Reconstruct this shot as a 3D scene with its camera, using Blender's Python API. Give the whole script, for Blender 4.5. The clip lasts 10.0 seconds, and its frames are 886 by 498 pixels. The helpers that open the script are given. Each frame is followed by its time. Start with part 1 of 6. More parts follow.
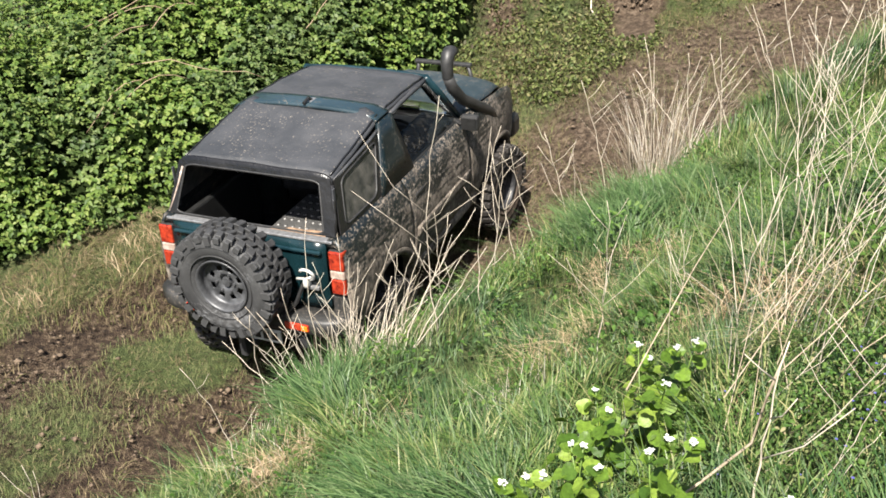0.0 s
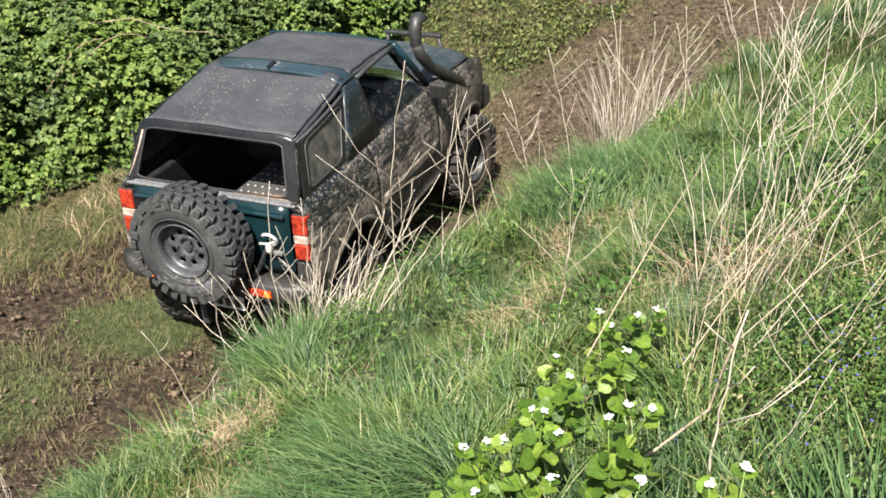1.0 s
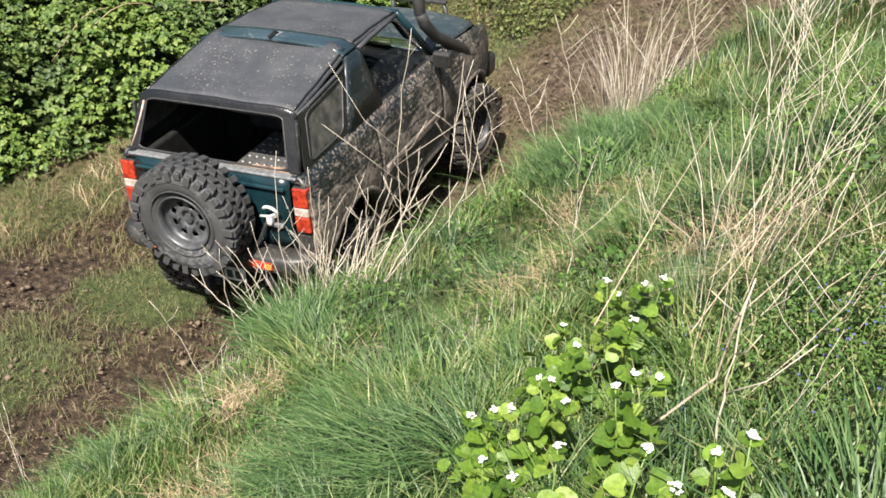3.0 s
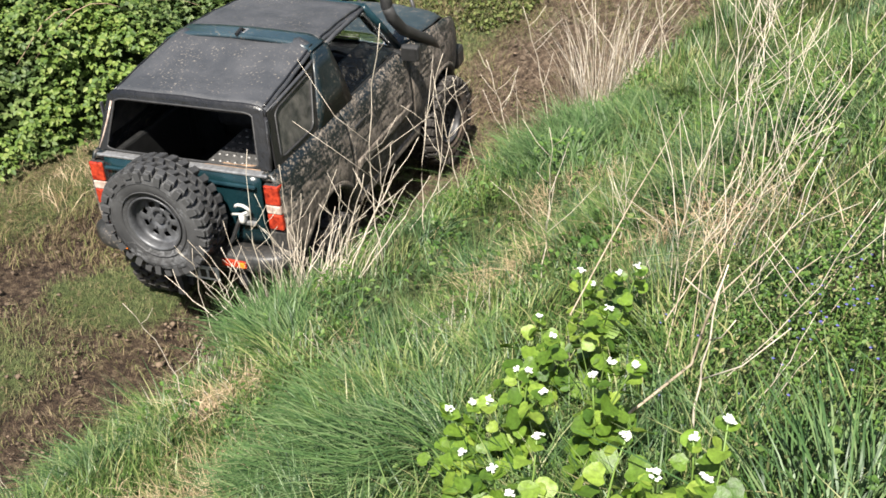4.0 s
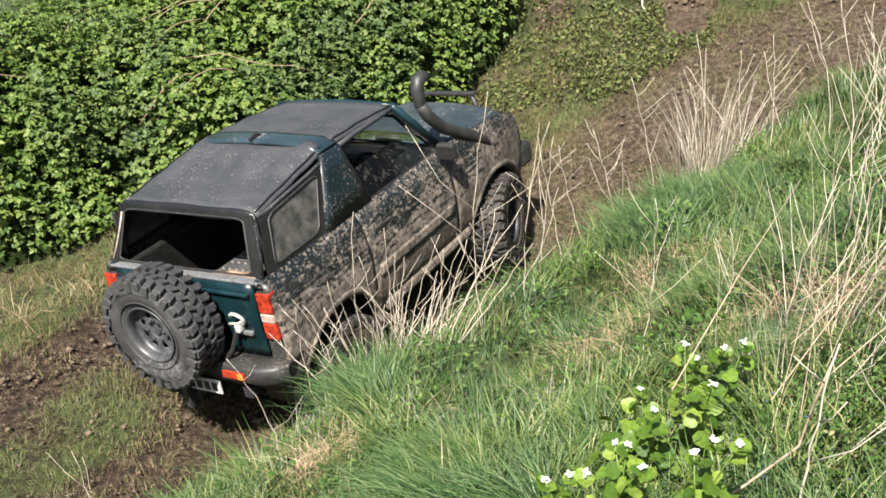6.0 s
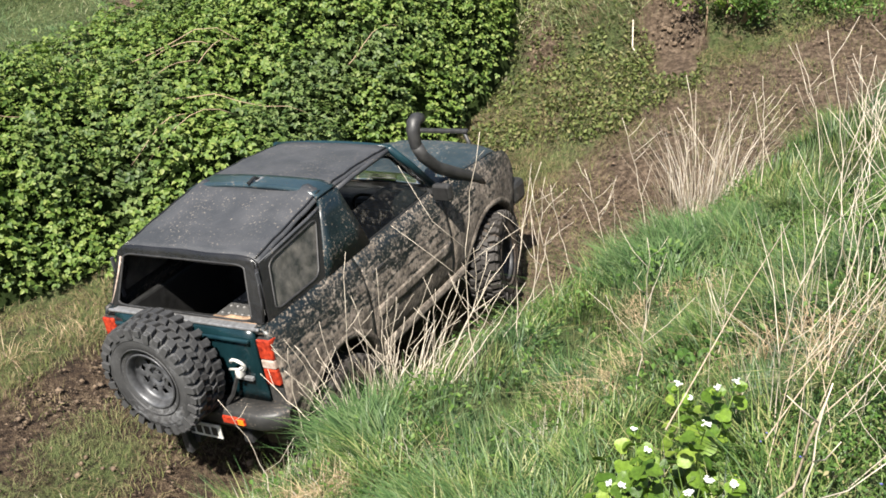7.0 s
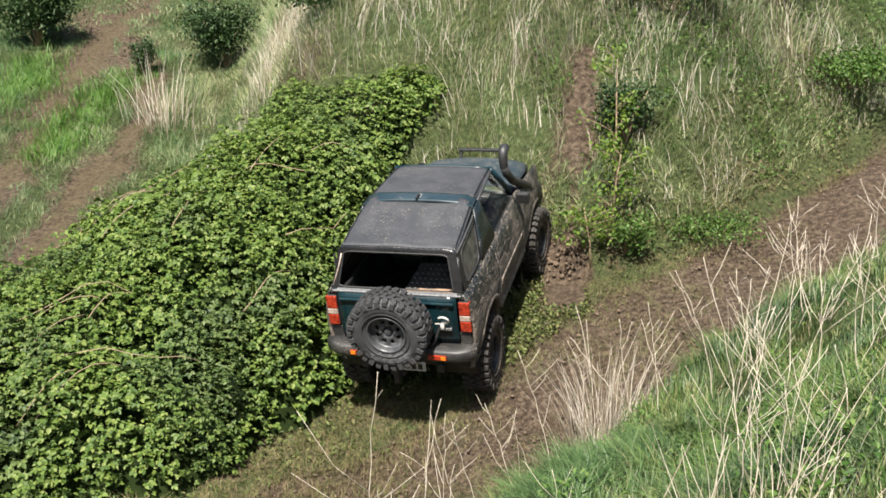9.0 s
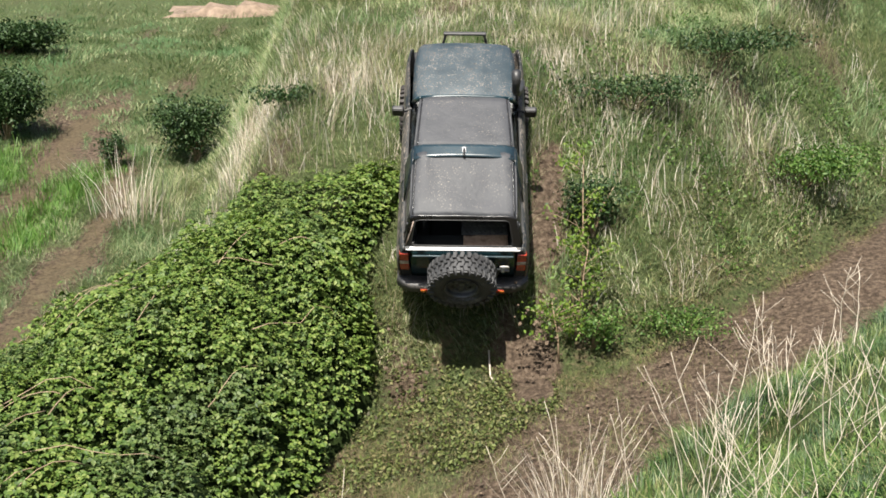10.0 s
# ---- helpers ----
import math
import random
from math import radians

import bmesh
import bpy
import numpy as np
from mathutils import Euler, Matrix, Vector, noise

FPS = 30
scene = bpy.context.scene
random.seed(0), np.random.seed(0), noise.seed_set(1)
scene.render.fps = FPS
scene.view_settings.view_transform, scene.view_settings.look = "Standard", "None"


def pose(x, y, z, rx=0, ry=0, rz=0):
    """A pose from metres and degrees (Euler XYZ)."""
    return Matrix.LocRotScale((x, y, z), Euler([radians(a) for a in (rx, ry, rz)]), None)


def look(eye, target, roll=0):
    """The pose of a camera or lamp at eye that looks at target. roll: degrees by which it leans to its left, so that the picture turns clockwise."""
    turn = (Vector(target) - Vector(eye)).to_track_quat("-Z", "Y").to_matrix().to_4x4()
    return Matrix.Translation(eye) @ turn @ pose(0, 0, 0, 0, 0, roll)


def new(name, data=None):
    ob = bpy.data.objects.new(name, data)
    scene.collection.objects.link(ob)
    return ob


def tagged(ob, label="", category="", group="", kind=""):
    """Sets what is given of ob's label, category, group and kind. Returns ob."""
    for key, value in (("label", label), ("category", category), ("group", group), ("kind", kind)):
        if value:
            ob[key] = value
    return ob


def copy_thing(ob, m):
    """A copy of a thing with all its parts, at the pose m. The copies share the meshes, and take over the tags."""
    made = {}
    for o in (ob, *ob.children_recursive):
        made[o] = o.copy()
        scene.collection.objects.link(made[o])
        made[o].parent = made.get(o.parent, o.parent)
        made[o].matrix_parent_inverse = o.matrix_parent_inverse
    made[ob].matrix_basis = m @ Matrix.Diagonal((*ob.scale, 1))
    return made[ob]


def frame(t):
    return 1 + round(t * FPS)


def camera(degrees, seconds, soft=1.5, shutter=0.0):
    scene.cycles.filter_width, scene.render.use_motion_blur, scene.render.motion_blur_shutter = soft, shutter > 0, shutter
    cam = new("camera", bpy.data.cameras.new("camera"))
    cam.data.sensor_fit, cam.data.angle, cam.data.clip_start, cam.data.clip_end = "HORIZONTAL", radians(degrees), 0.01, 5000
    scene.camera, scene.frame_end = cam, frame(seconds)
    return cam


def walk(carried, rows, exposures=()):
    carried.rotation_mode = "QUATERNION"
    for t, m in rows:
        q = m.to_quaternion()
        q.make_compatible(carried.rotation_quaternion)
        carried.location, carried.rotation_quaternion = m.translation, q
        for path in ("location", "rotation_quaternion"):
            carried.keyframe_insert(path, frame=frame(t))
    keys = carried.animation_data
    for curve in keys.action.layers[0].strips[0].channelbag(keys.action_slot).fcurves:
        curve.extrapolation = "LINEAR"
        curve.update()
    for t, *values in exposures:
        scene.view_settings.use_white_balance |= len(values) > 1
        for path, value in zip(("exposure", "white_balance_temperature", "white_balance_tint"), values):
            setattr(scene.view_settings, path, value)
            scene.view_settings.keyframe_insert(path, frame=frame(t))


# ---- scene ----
LENS = 45.50
EYE = (0.0, 0.0, 5.5)
cam = camera(LENS, 10.0, soft=1.65)
PATH = [
    (0.0, 60.000, 0.000, -0.000),
    (0.5, 58.563, -1.415, -1.055),
    (1.0, 58.155, -1.582, -1.339),
    (1.5, 57.940, -1.378, -1.174),
    (2.0, 57.583, -1.846, -0.368),
    (2.5, 56.762, -1.421, -0.393),
    (4.0, 56.193, -0.791, -3.072),
    (4.5, 55.453, -0.309, -3.519),
    (5.0, 55.262, -0.613, -3.244),
    (5.5, 56.646, 0.312, -0.582),
    (6.0, 59.769, 0.529, 2.588),
    (7.5, 62.475, 0.652, 1.541),
    (8.0, 64.752, 2.157, 0.672),
    (8.5, 70.143, 1.908, -2.255),
    (9.0, 74.738, 1.224, -4.053),
    (9.5, 77.459, 1.329, -5.298),
    (10.0, 79.832, 0.764, -5.711),
]
walk(cam, [(t, pose(*EYE, rx, ry, rz)) for t, rx, ry, rz in PATH], exposures=[(0.0, 1.47), (7.0, 1.45), (8.5, 1.33), (10.0, 1.30)])

# ---- daylight ----
SUN = Vector((-0.17, -0.54, 0.82)).normalized()
world = bpy.data.worlds.new("sky")
scene.world = world
world.use_nodes = True
wn, wl = world.node_tree.nodes, world.node_tree.links
sky = wn.new("ShaderNodeTexSky")
sky.sky_type, sky.sun_disc = "NISHITA", False
sky.sun_elevation = math.asin(SUN.z)
sky.sun_rotation = math.atan2(SUN.x, SUN.y)
sky.air_density, sky.dust_density = 1.0, 2.0
wl.new(sky.outputs[0], wn["Background"].inputs[0])
wn["Background"].inputs[1].default_value = 0.060
sun = new("sun", bpy.data.lights.new("sun", "SUN"))
sun.data.energy, sun.data.angle, sun.data.color = 5.0, radians(0.6), (1.0, 0.95, 0.86)
sun.matrix_world = look(SUN * 50, (0, 0, 0))


# ---- the lie of the land ----
def lattice(x, y, seed):
    n = (x.astype(np.int64) * 374761393 + y.astype(np.int64) * 668265263 + seed * 982451653) & 0x7FFFFFFF
    n = ((n ^ (n >> 13)) * 1274126177) & 0x7FFFFFFF
    return ((n ^ (n >> 16)) & 0xFFFF) / 65535.0


def lumps(x, y, size, seed=0):
    """Smooth random values from 0 to 1, with lumps of that size in metres."""
    x, y = np.asarray(x, float) / size, np.asarray(y, float) / size
    x0, y0 = np.floor(x), np.floor(y)
    fx, fy = x - x0, y - y0
    fx, fy = fx * fx * (3 - 2 * fx), fy * fy * (3 - 2 * fy)
    a, b = lattice(x0, y0, seed), lattice(x0 + 1, y0, seed)
    c, d = lattice(x0, y0 + 1, seed), lattice(x0 + 1, y0 + 1, seed)
    return (a * (1 - fx) + b * fx) * (1 - fy) + (c * (1 - fx) + d * fx) * fy


def ease(a, b, v):
    k = np.clip((np.asarray(v, float) - a) / (b - a), 0, 1)
    return k * k * (3 - 2 * k)


def along(x, y):
    """Distance along the track and distance across it towards the near bank's top."""
    return 0.68 * x + 0.733 * y, 0.733 * x - 0.68 * y


def bank_foot(x):
    return np.interp(x, [-50, 1.8, 2.8, 5.2, 8.5, 40], [13.0, 13.0, 12.8, 13.6, 16.0, 38.0])


def track_near(u):
    return np.interp(u, [0, 2, 4, 6.5, 9, 10.5, 13, 17, 30], [-4.8, -4.9, -5.02, -5.0, -4.75, -4.2, -3.4, -2.6, -1.0])


def track_far(u):
    return np.interp(u, [-10, 5, 8.5, 11, 13, 17, 30], [-7.8, -7.8, -6.5, -6.1, -5.3, -4.45, -3.0])


def land(x, y):
    """The smooth height of the ground."""
    x, y = np.asarray(x, float), np.asarray(y, float)
    u, s = along(x, y)
    floor = np.interp(u, [-40, 0, 3, 5, 6.5, 7.5, 9, 11, 15, 22, 40], [0.0, 0.18, 0.22, 0.27, 0.38, 0.46, 0.95, 1.45, 2.3, 3.6, 6.0])
    v = y - bank_foot(x)
    far = floor + np.interp(v, [-50, 0, 0.5, 3.2, 9, 30, 300], [0, 0, 0.4, 3.2, 5.0, 9.0, 50])
    left = np.interp(y, [-50, 8, 15, 32, 60, 300], [0.35, 0.42, 1.2, 5.6, 10, 70])
    k = ease(-0.4, -3.6, x - 0.05 * (y - 13))
    far = far * (1 - k) + left * k
    foot = track_near(u)
    top = 3.9 + 0.08 * np.clip(u, -20, 20)
    q = np.clip((s - foot) / -foot, 0, 1)
    near = floor + (top - floor) * q + (0.30 + 0.13 * np.exp(-((u - 4.2) / 2.2) ** 2)) * np.sin(np.pi * np.clip(q / 0.36, 0, 1)) + np.clip(s, 0, 60) * 0.12
    return np.where(s > foot, near, far)


def ground_z(x, y):
    u, s = along(x, y)
    rough = (lumps(x, y, 1.1, 3) - 0.5) * 0.22 + (lumps(x, y, 0.35, 4) - 0.5) * 0.10 + (lumps(x, y, 0.12, 5) - 0.5) * 0.04
    return land(x, y) + rough * (0.6 + 0.4 * ease(-5.0, -3.5, s))


def bramble_z(x, y):
    """How far the bramble's top stands over the land (nothing where zero or less)."""
    x, y = np.asarray(x, float), np.asarray(y, float)
    w = (x + 4.6) * 0.693 + (y - 10.3) * 0.721 + (lumps(x, y, 0.8, 24) - 0.5) * 0.8
    d = (x + 4.6) * 0.721 - (y - 10.3) * 0.693
    front = np.interp(w, [-5, -1, 0.5, 2.2, 3.7, 6.2, 7.6, 8.4], [1.2, 1.7, 2.0, 2.45, 2.1, 1.1, 0.6, 0.05])
    front = front + (lumps(x, y, 0.9, 23) - 0.5) * 0.5 + (lumps(x, y, 0.35, 25) - 0.5) * 0.25
    ridge = np.interp(w, [-6, -3, 0, 3.5, 6.9, 8.4], [1.2, 1.7, 2.15, 3.1, 4.05, 3.9])
    q = np.where(d > 0, d / front, -d / 1.7)
    body = np.where(q < 1, np.clip(1 - q * q, 0, 1) ** 0.55, -0.5 * (q - 1) - 0.02)
    h = (ridge - land(x, y)) * body
    bumps = (lumps(x, y, 1.2, 21) - 0.5) * 0.75 + (lumps(x, y, 0.5, 22) - 0.5) * 0.36
    return np.where(body > 0, h + bumps * np.clip(h, 0, 1), body)


# ---- materials ----
def shader(name):
    m = bpy.data.materials.new(name)
    m.use_nodes = True
    return m, m.node_tree.nodes, m.node_tree.links, m.node_tree.nodes["Principled BSDF"]


def ramp(nodes, stops):
    r = nodes.new("ShaderNodeValToRGB")
    while len(r.color_ramp.elements) < len(stops):
        r.color_ramp.elements.new(0.5)
    for e, (p, c) in zip(r.color_ramp.elements, stops):
        e.position, e.color = p, (*c, 1)
    return r


def noise_node(nodes, links, scale, detail=4.0, space="Object", rough=0.6):
    c = nodes.new("ShaderNodeTexCoord")
    n = nodes.new("ShaderNodeTexNoise")
    n.inputs["Scale"].default_value, n.inputs["Detail"].default_value, n.inputs["Roughness"].default_value = scale, detail, rough
    links.new(c.outputs[space], n.inputs["Vector"])
    return n


def add_bump(nodes, links, bsdf, source, strength, distance):
    b = nodes.new("ShaderNodeBump")
    b.inputs["Strength"].default_value, b.inputs["Distance"].default_value = strength, distance
    links.new(source, b.inputs["Height"])
    links.new(b.outputs[0], bsdf.inputs["Normal"])
    return b


def mix_colour(nodes, links, fac, a, b):
    m = nodes.new("ShaderNodeMix")
    m.data_type = "RGBA"
    for sock, v in ((m.inputs[0], fac), (m.inputs[6], a), (m.inputs[7], b)):
        if isinstance(v, tuple):
            sock.default_value = (*v, 1)
        elif isinstance(v, float):
            sock.default_value = v
        else:
            links.new(v, sock)
    return m.outputs[2]


def plain(name, dark, light, rough=0.5, metal=0.0, scale=12.0, bump=0.15, depth=0.003, spread=0.12):
    """A worn surface between two colours, with fine relief and uneven gloss."""
    m, n, l, b = shader(name)
    t = noise_node(n, l, scale, 6.0)
    r = ramp(n, [(0.3, dark), (0.72, light)])
    l.new(t.outputs[0], r.inputs[0])
    l.new(r.outputs[0], b.inputs["Base Color"])
    g = n.new("ShaderNodeMapRange")
    g.inputs[3].default_value, g.inputs[4].default_value = rough - spread, min(1.0, rough + spread)
    l.new(t.outputs[0], g.inputs[0])
    l.new(g.outputs[0], b.inputs["Roughness"])
    b.inputs["Metallic"].default_value = metal
    f = noise_node(n, l, scale * 9, 3.0)
    add_bump(n, l, b, f.outputs[0], bump, depth)
    return m


def muddy(name, dark, light, mud_dark, mud_light, level, soft, rough=0.35, splash=0.5, metal=0.0, spatter=0.75, streaks=0.9):
    """Paint or rubber with mud thrown up from below: thick under the level, in splashes over it."""
    m, n, l, b = shader(name)
    c = n.new("ShaderNodeTexCoord")
    xyz = n.new("ShaderNodeSeparateXYZ")
    l.new(c.outputs["Object"], xyz.inputs[0])
    big, small = noise_node(n, l, 3.2, 5.0), noise_node(n, l, 26.0, 6.0, rough=0.75)
    height = n.new("ShaderNodeMapRange")
    height.inputs[1].default_value, height.inputs[2].default_value = level - soft, level + soft
    height.inputs[3].default_value, height.inputs[4].default_value = 0.78, -0.42
    height.clamp = True
    l.new(xyz.outputs[2], height.inputs[0])
    def sums(op, a, v):
        k = n.new("ShaderNodeMath")
        k.operation = op
        for i, s in enumerate((a, v)):
            if isinstance(s, float):
                k.inputs[i].default_value = s
            else:
                l.new(s, k.inputs[i])
        return k.outputs[0]
    turned = n.new("ShaderNodeMapping")
    turned.inputs["Rotation"].default_value, turned.inputs["Scale"].default_value = (0.6, 0.0, 0.0), (1.0, 5.0, 34.0)
    l.new(c.outputs["Object"], turned.inputs[0])
    dashes = n.new("ShaderNodeTexNoise")
    dashes.inputs["Scale"].default_value, dashes.inputs["Detail"].default_value, dashes.inputs["Roughness"].default_value = 1.0, 5.0, 0.7
    l.new(turned.outputs[0], dashes.inputs["Vector"])
    streak = sums("MULTIPLY", sums("SUBTRACT", dashes.outputs[0], 0.5), streaks)
    amount = sums("ADD", sums("ADD", sums("ADD", height.outputs[0], streak), sums("MULTIPLY", big.outputs[0], 0.55)), sums("MULTIPLY", small.outputs[0], splash * 1.6))
    cover = n.new("ShaderNodeMapRange")
    cover.inputs[1].default_value, cover.inputs[2].default_value = 0.72 + splash * 0.42, 0.80 + splash * 0.42
    l.new(amount, cover.inputs[0])
    fleck = noise_node(n, l, 48.0, 4.0, rough=0.7)
    patchy = sums("ADD", fleck.outputs[0], sums("MULTIPLY", sums("SUBTRACT", big.outputs[0], 0.5), 0.35))
    spots = n.new("ShaderNodeMapRange")
    spots.inputs[1].default_value, spots.inputs[2].default_value = spatter, spatter + 0.05
    l.new(patchy, spots.inputs[0])
    all_mud = sums("MAXIMUM", cover.outputs[0], sums("MULTIPLY", spots.outputs[0], 0.8))
    r = ramp(n, [(0.35, dark), (0.7, light)])
    l.new(big.outputs[0], r.inputs[0])
    d = ramp(n, [(0.35, mud_dark), (0.68, mud_light)])
    l.new(small.outputs[0], d.inputs[0])
    wet = ramp(n, [(0.42, (0.45, 0.44, 0.43)), (0.60, (1.0, 1.0, 1.0))])
    l.new(noise_node(n, l, 5.5, 5.0, rough=0.7).outputs[0], wet.inputs[0])
    caked = n.new("ShaderNodeMix")
    caked.data_type, caked.blend_type = "RGBA", "MULTIPLY"
    caked.inputs[0].default_value = 1.0
    l.new(d.outputs[0], caked.inputs[6])
    l.new(wet.outputs[0], caked.inputs[7])
    l.new(mix_colour(n, l, all_mud, r.outputs[0], caked.outputs[2]), b.inputs["Base Color"])
    g = n.new("ShaderNodeMapRange")
    g.inputs[3].default_value, g.inputs[4].default_value = rough, 0.82
    l.new(all_mud, g.inputs[0])
    l.new(g.outputs[0], b.inputs["Roughness"])
    b.inputs["Metallic"].default_value = metal
    add_bump(n, l, b, sums("MULTIPLY", cover.outputs[0], small.outputs[0]), 0.6, 0.02)
    return m


def leafy(name, colours, rough=0.5, through_share=0.35, patch=None, mottle=0.0, each=False):
    """Leaves or blades: a colour for each of them, light coming through; patch: a second set of colours in broad patches."""
    m, n, l, b = shader(name)
    geo = n.new("ShaderNodeNewGeometry")
    k = len(colours) - 1
    r = ramp(n, [(i / k, c) for i, c in enumerate(colours)])
    pick = n.new("ShaderNodeObjectInfo").outputs["Random"] if each else geo.outputs["Random Per Island"]
    l.new(pick, r.inputs[0])
    colour = r.outputs[0]
    if patch:
        t = noise_node(n, l, patch[0], 3.0)
        s = ramp(n, [(patch[2], (0, 0, 0)), (patch[3], (1, 1, 1))])
        l.new(t.outputs[0], s.inputs[0])
        r2 = ramp(n, [(i / (len(patch[1]) - 1), c) for i, c in enumerate(patch[1])])
        l.new(geo.outputs["Random Per Island"], r2.inputs[0])
        colour = mix_colour(n, l, s.outputs[0], colour, r2.outputs[0])
    if mottle:
        w = noise_node(n, l, mottle, 4.0, rough=0.7)
        hs = n.new("ShaderNodeHueSaturation")
        k = n.new("ShaderNodeMapRange")
        k.inputs[1].default_value, k.inputs[2].default_value, k.inputs[3].default_value, k.inputs[4].default_value = 0.3, 0.7, 0.62, 1.3
        l.new(w.outputs[0], k.inputs[0])
        l.new(k.outputs[0], hs.inputs["Value"])
        l.new(colour, hs.inputs["Color"])
        colour = hs.outputs[0]
        add_bump(n, l, b, w.outputs[0], 0.5, 0.004)
    l.new(colour, b.inputs["Base Color"])
    b.inputs["Roughness"].default_value = rough
    b.inputs["Specular IOR Level"].default_value = 0.35
    tr = n.new("ShaderNodeBsdfTranslucent")
    bright = n.new("ShaderNodeHueSaturation")
    bright.inputs["Value"].default_value, bright.inputs["Saturation"].default_value = 1.25, 1.1
    l.new(colour, bright.inputs["Color"])
    l.new(bright.outputs[0], tr.inputs[0])
    mx = n.new("ShaderNodeMixShader")
    mx.inputs[0].default_value = through_share
    l.new(b.outputs[0], mx.inputs[1])
    l.new(tr.outputs[0], mx.inputs[2])
    l.new(mx.outputs[0], n["Material Output"].inputs[0])
    return m


MUD_DARK, MUD_LIGHT = (0.056, 0.043, 0.034), (0.36, 0.305, 0.25)
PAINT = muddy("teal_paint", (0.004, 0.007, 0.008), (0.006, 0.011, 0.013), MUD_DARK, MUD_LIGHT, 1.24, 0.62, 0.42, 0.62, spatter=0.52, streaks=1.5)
GATE_PAINT = muddy("tailgate_paint", (0.003, 0.012, 0.015), (0.006, 0.022, 0.027), MUD_DARK, MUD_LIGHT, 0.74, 0.3, 0.22, 0.5, spatter=0.70)
# the hoop's top: car paint made paler, with the sky's reflection in the colour
SKYLIT_HOOP_PAINT = muddy("skylit_hoop_paint", (0.013, 0.026, 0.034), (0.026, 0.045, 0.056), MUD_DARK, MUD_LIGHT, 1.25, 0.45, 0.30, 0.5, spatter=0.62)
# the hoop's upright sides: same paint darkened as the shaded copy
SHADED_PILLAR_PAINT = muddy("shaded_pillar_paint", (0.004, 0.009, 0.012), (0.008, 0.017, 0.021), MUD_DARK, MUD_LIGHT, 1.18, 0.40, 0.36, 0.6, spatter=0.57, streaks=1.0)
CLEAN_PAINT = plain("roof_hoop_paint", (0.004, 0.016, 0.022), (0.010, 0.032, 0.040), 0.32, 0.0, 9.0, 0.1, 0.001)
# bonnet: car paint lightened to grey-blue for sky sheen, under real mud spots
SKYLIT_BONNET = muddy("skylit_bonnet_paint", (0.015, 0.027, 0.035), (0.033, 0.050, 0.061), MUD_DARK, MUD_LIGHT, 1.16, 0.25, 0.58, 0.55, spatter=0.55)

# black vinyl, its base greyed blue as sky reflection, with pale specks of dried mud
SKYLIT_VINYL, vn, vl, vb = shader("skylit_black_vinyl")
v1, v2, v3 = noise_node(vn, vl, 4.0, 5.0), noise_node(vn, vl, 55.0, 3.0, rough=0.55), noise_node(vn, vl, 2.2, 3.0)
vr = ramp(vn, [(0.3, (0.024, 0.026, 0.030)), (0.7, (0.046, 0.047, 0.052))])
vl.new(v1.outputs[0], vr.inputs[0])
spots = vn.new("ShaderNodeMath")
spots.operation = "MULTIPLY_ADD"
vl.new(v3.outputs[0], spots.inputs[0])
spots.inputs[1].default_value = 0.30
vl.new(v2.outputs[0], spots.inputs[2])
sr = ramp(vn, [(0.795, (0, 0, 0)), (0.86, (1, 1, 1))])
vl.new(spots.outputs[0], sr.inputs[0])
vl.new(mix_colour(vn, vl, sr.outputs[0], vr.outputs[0], (0.16, 0.14, 0.12)), vb.inputs["Base Color"])
vg = vn.new("ShaderNodeMapRange")
vg.inputs[3].default_value, vg.inputs[4].default_value = 0.50, 0.82
vl.new(v1.outputs[0], vg.inputs[0])
vl.new(vg.outputs[0], vb.inputs["Roughness"])
add_bump(vn, vl, vb, v1.outputs[0], 0.55, 0.035)
# glossy vinyl kept darker, without the sky grey painted into the roof
FLAP = plain("glossy_black_vinyl", (0.006, 0.006, 0.007), (0.018, 0.017, 0.017), 0.30, 0.0, 3.0, 0.5, 0.012, 0.14)
RUBBER = muddy("tyre_rubber", (0.020, 0.020, 0.021), (0.055, 0.055, 0.056), (0.050, 0.050, 0.052), (0.15, 0.152, 0.158), -0.15, 0.5, 0.65, 0.6, spatter=0.58, streaks=0.3)
MUD_RUBBER = muddy("muddy_tyre_rubber", (0.016, 0.014, 0.013), (0.04, 0.034, 0.03), (0.050, 0.034, 0.024), (0.135, 0.100, 0.074), 0.2, 0.9, 0.7, 0.5)
STEEL = plain("black_steel", (0.018, 0.018, 0.020), (0.055, 0.055, 0.058), 0.5, 0.3, 22.0, 0.2, 0.002)
DUSTY_STEEL = plain("dusty_grey_steel", (0.028, 0.029, 0.032), (0.115, 0.117, 0.124), 0.42, 0.3, 10.0, 0.3, 0.003)
PLASTIC = plain("black_plastic", (0.012, 0.012, 0.013), (0.035, 0.034, 0.033), 0.5, 0.0, 16.0, 0.15, 0.002)
BUMPER = muddy("bumper_plastic", (0.014, 0.014, 0.014), (0.035, 0.034, 0.033), MUD_DARK, MUD_LIGHT, 0.46, 0.25, 0.5, 0.5, spatter=0.60)
CHROME = plain("galvanised_steel", (0.20, 0.20, 0.205), (0.42, 0.42, 0.425), 0.48, 0.7, 30.0, 0.1, 0.001)
WHITE = plain("white_paint", (0.30, 0.29, 0.27), (0.66, 0.65, 0.62), 0.45, 0.0, 20.0, 0.1, 0.001)
RED = plain("red_lens", (0.09, 0.006, 0.005), (0.50, 0.055, 0.022), 0.2, 0.0, 26.0, 0.05, 0.001)
CLEAR = plain("clear_lens", (0.24, 0.17, 0.14), (0.50, 0.42, 0.36), 0.2, 0.0, 20.0, 0.05, 0.001)
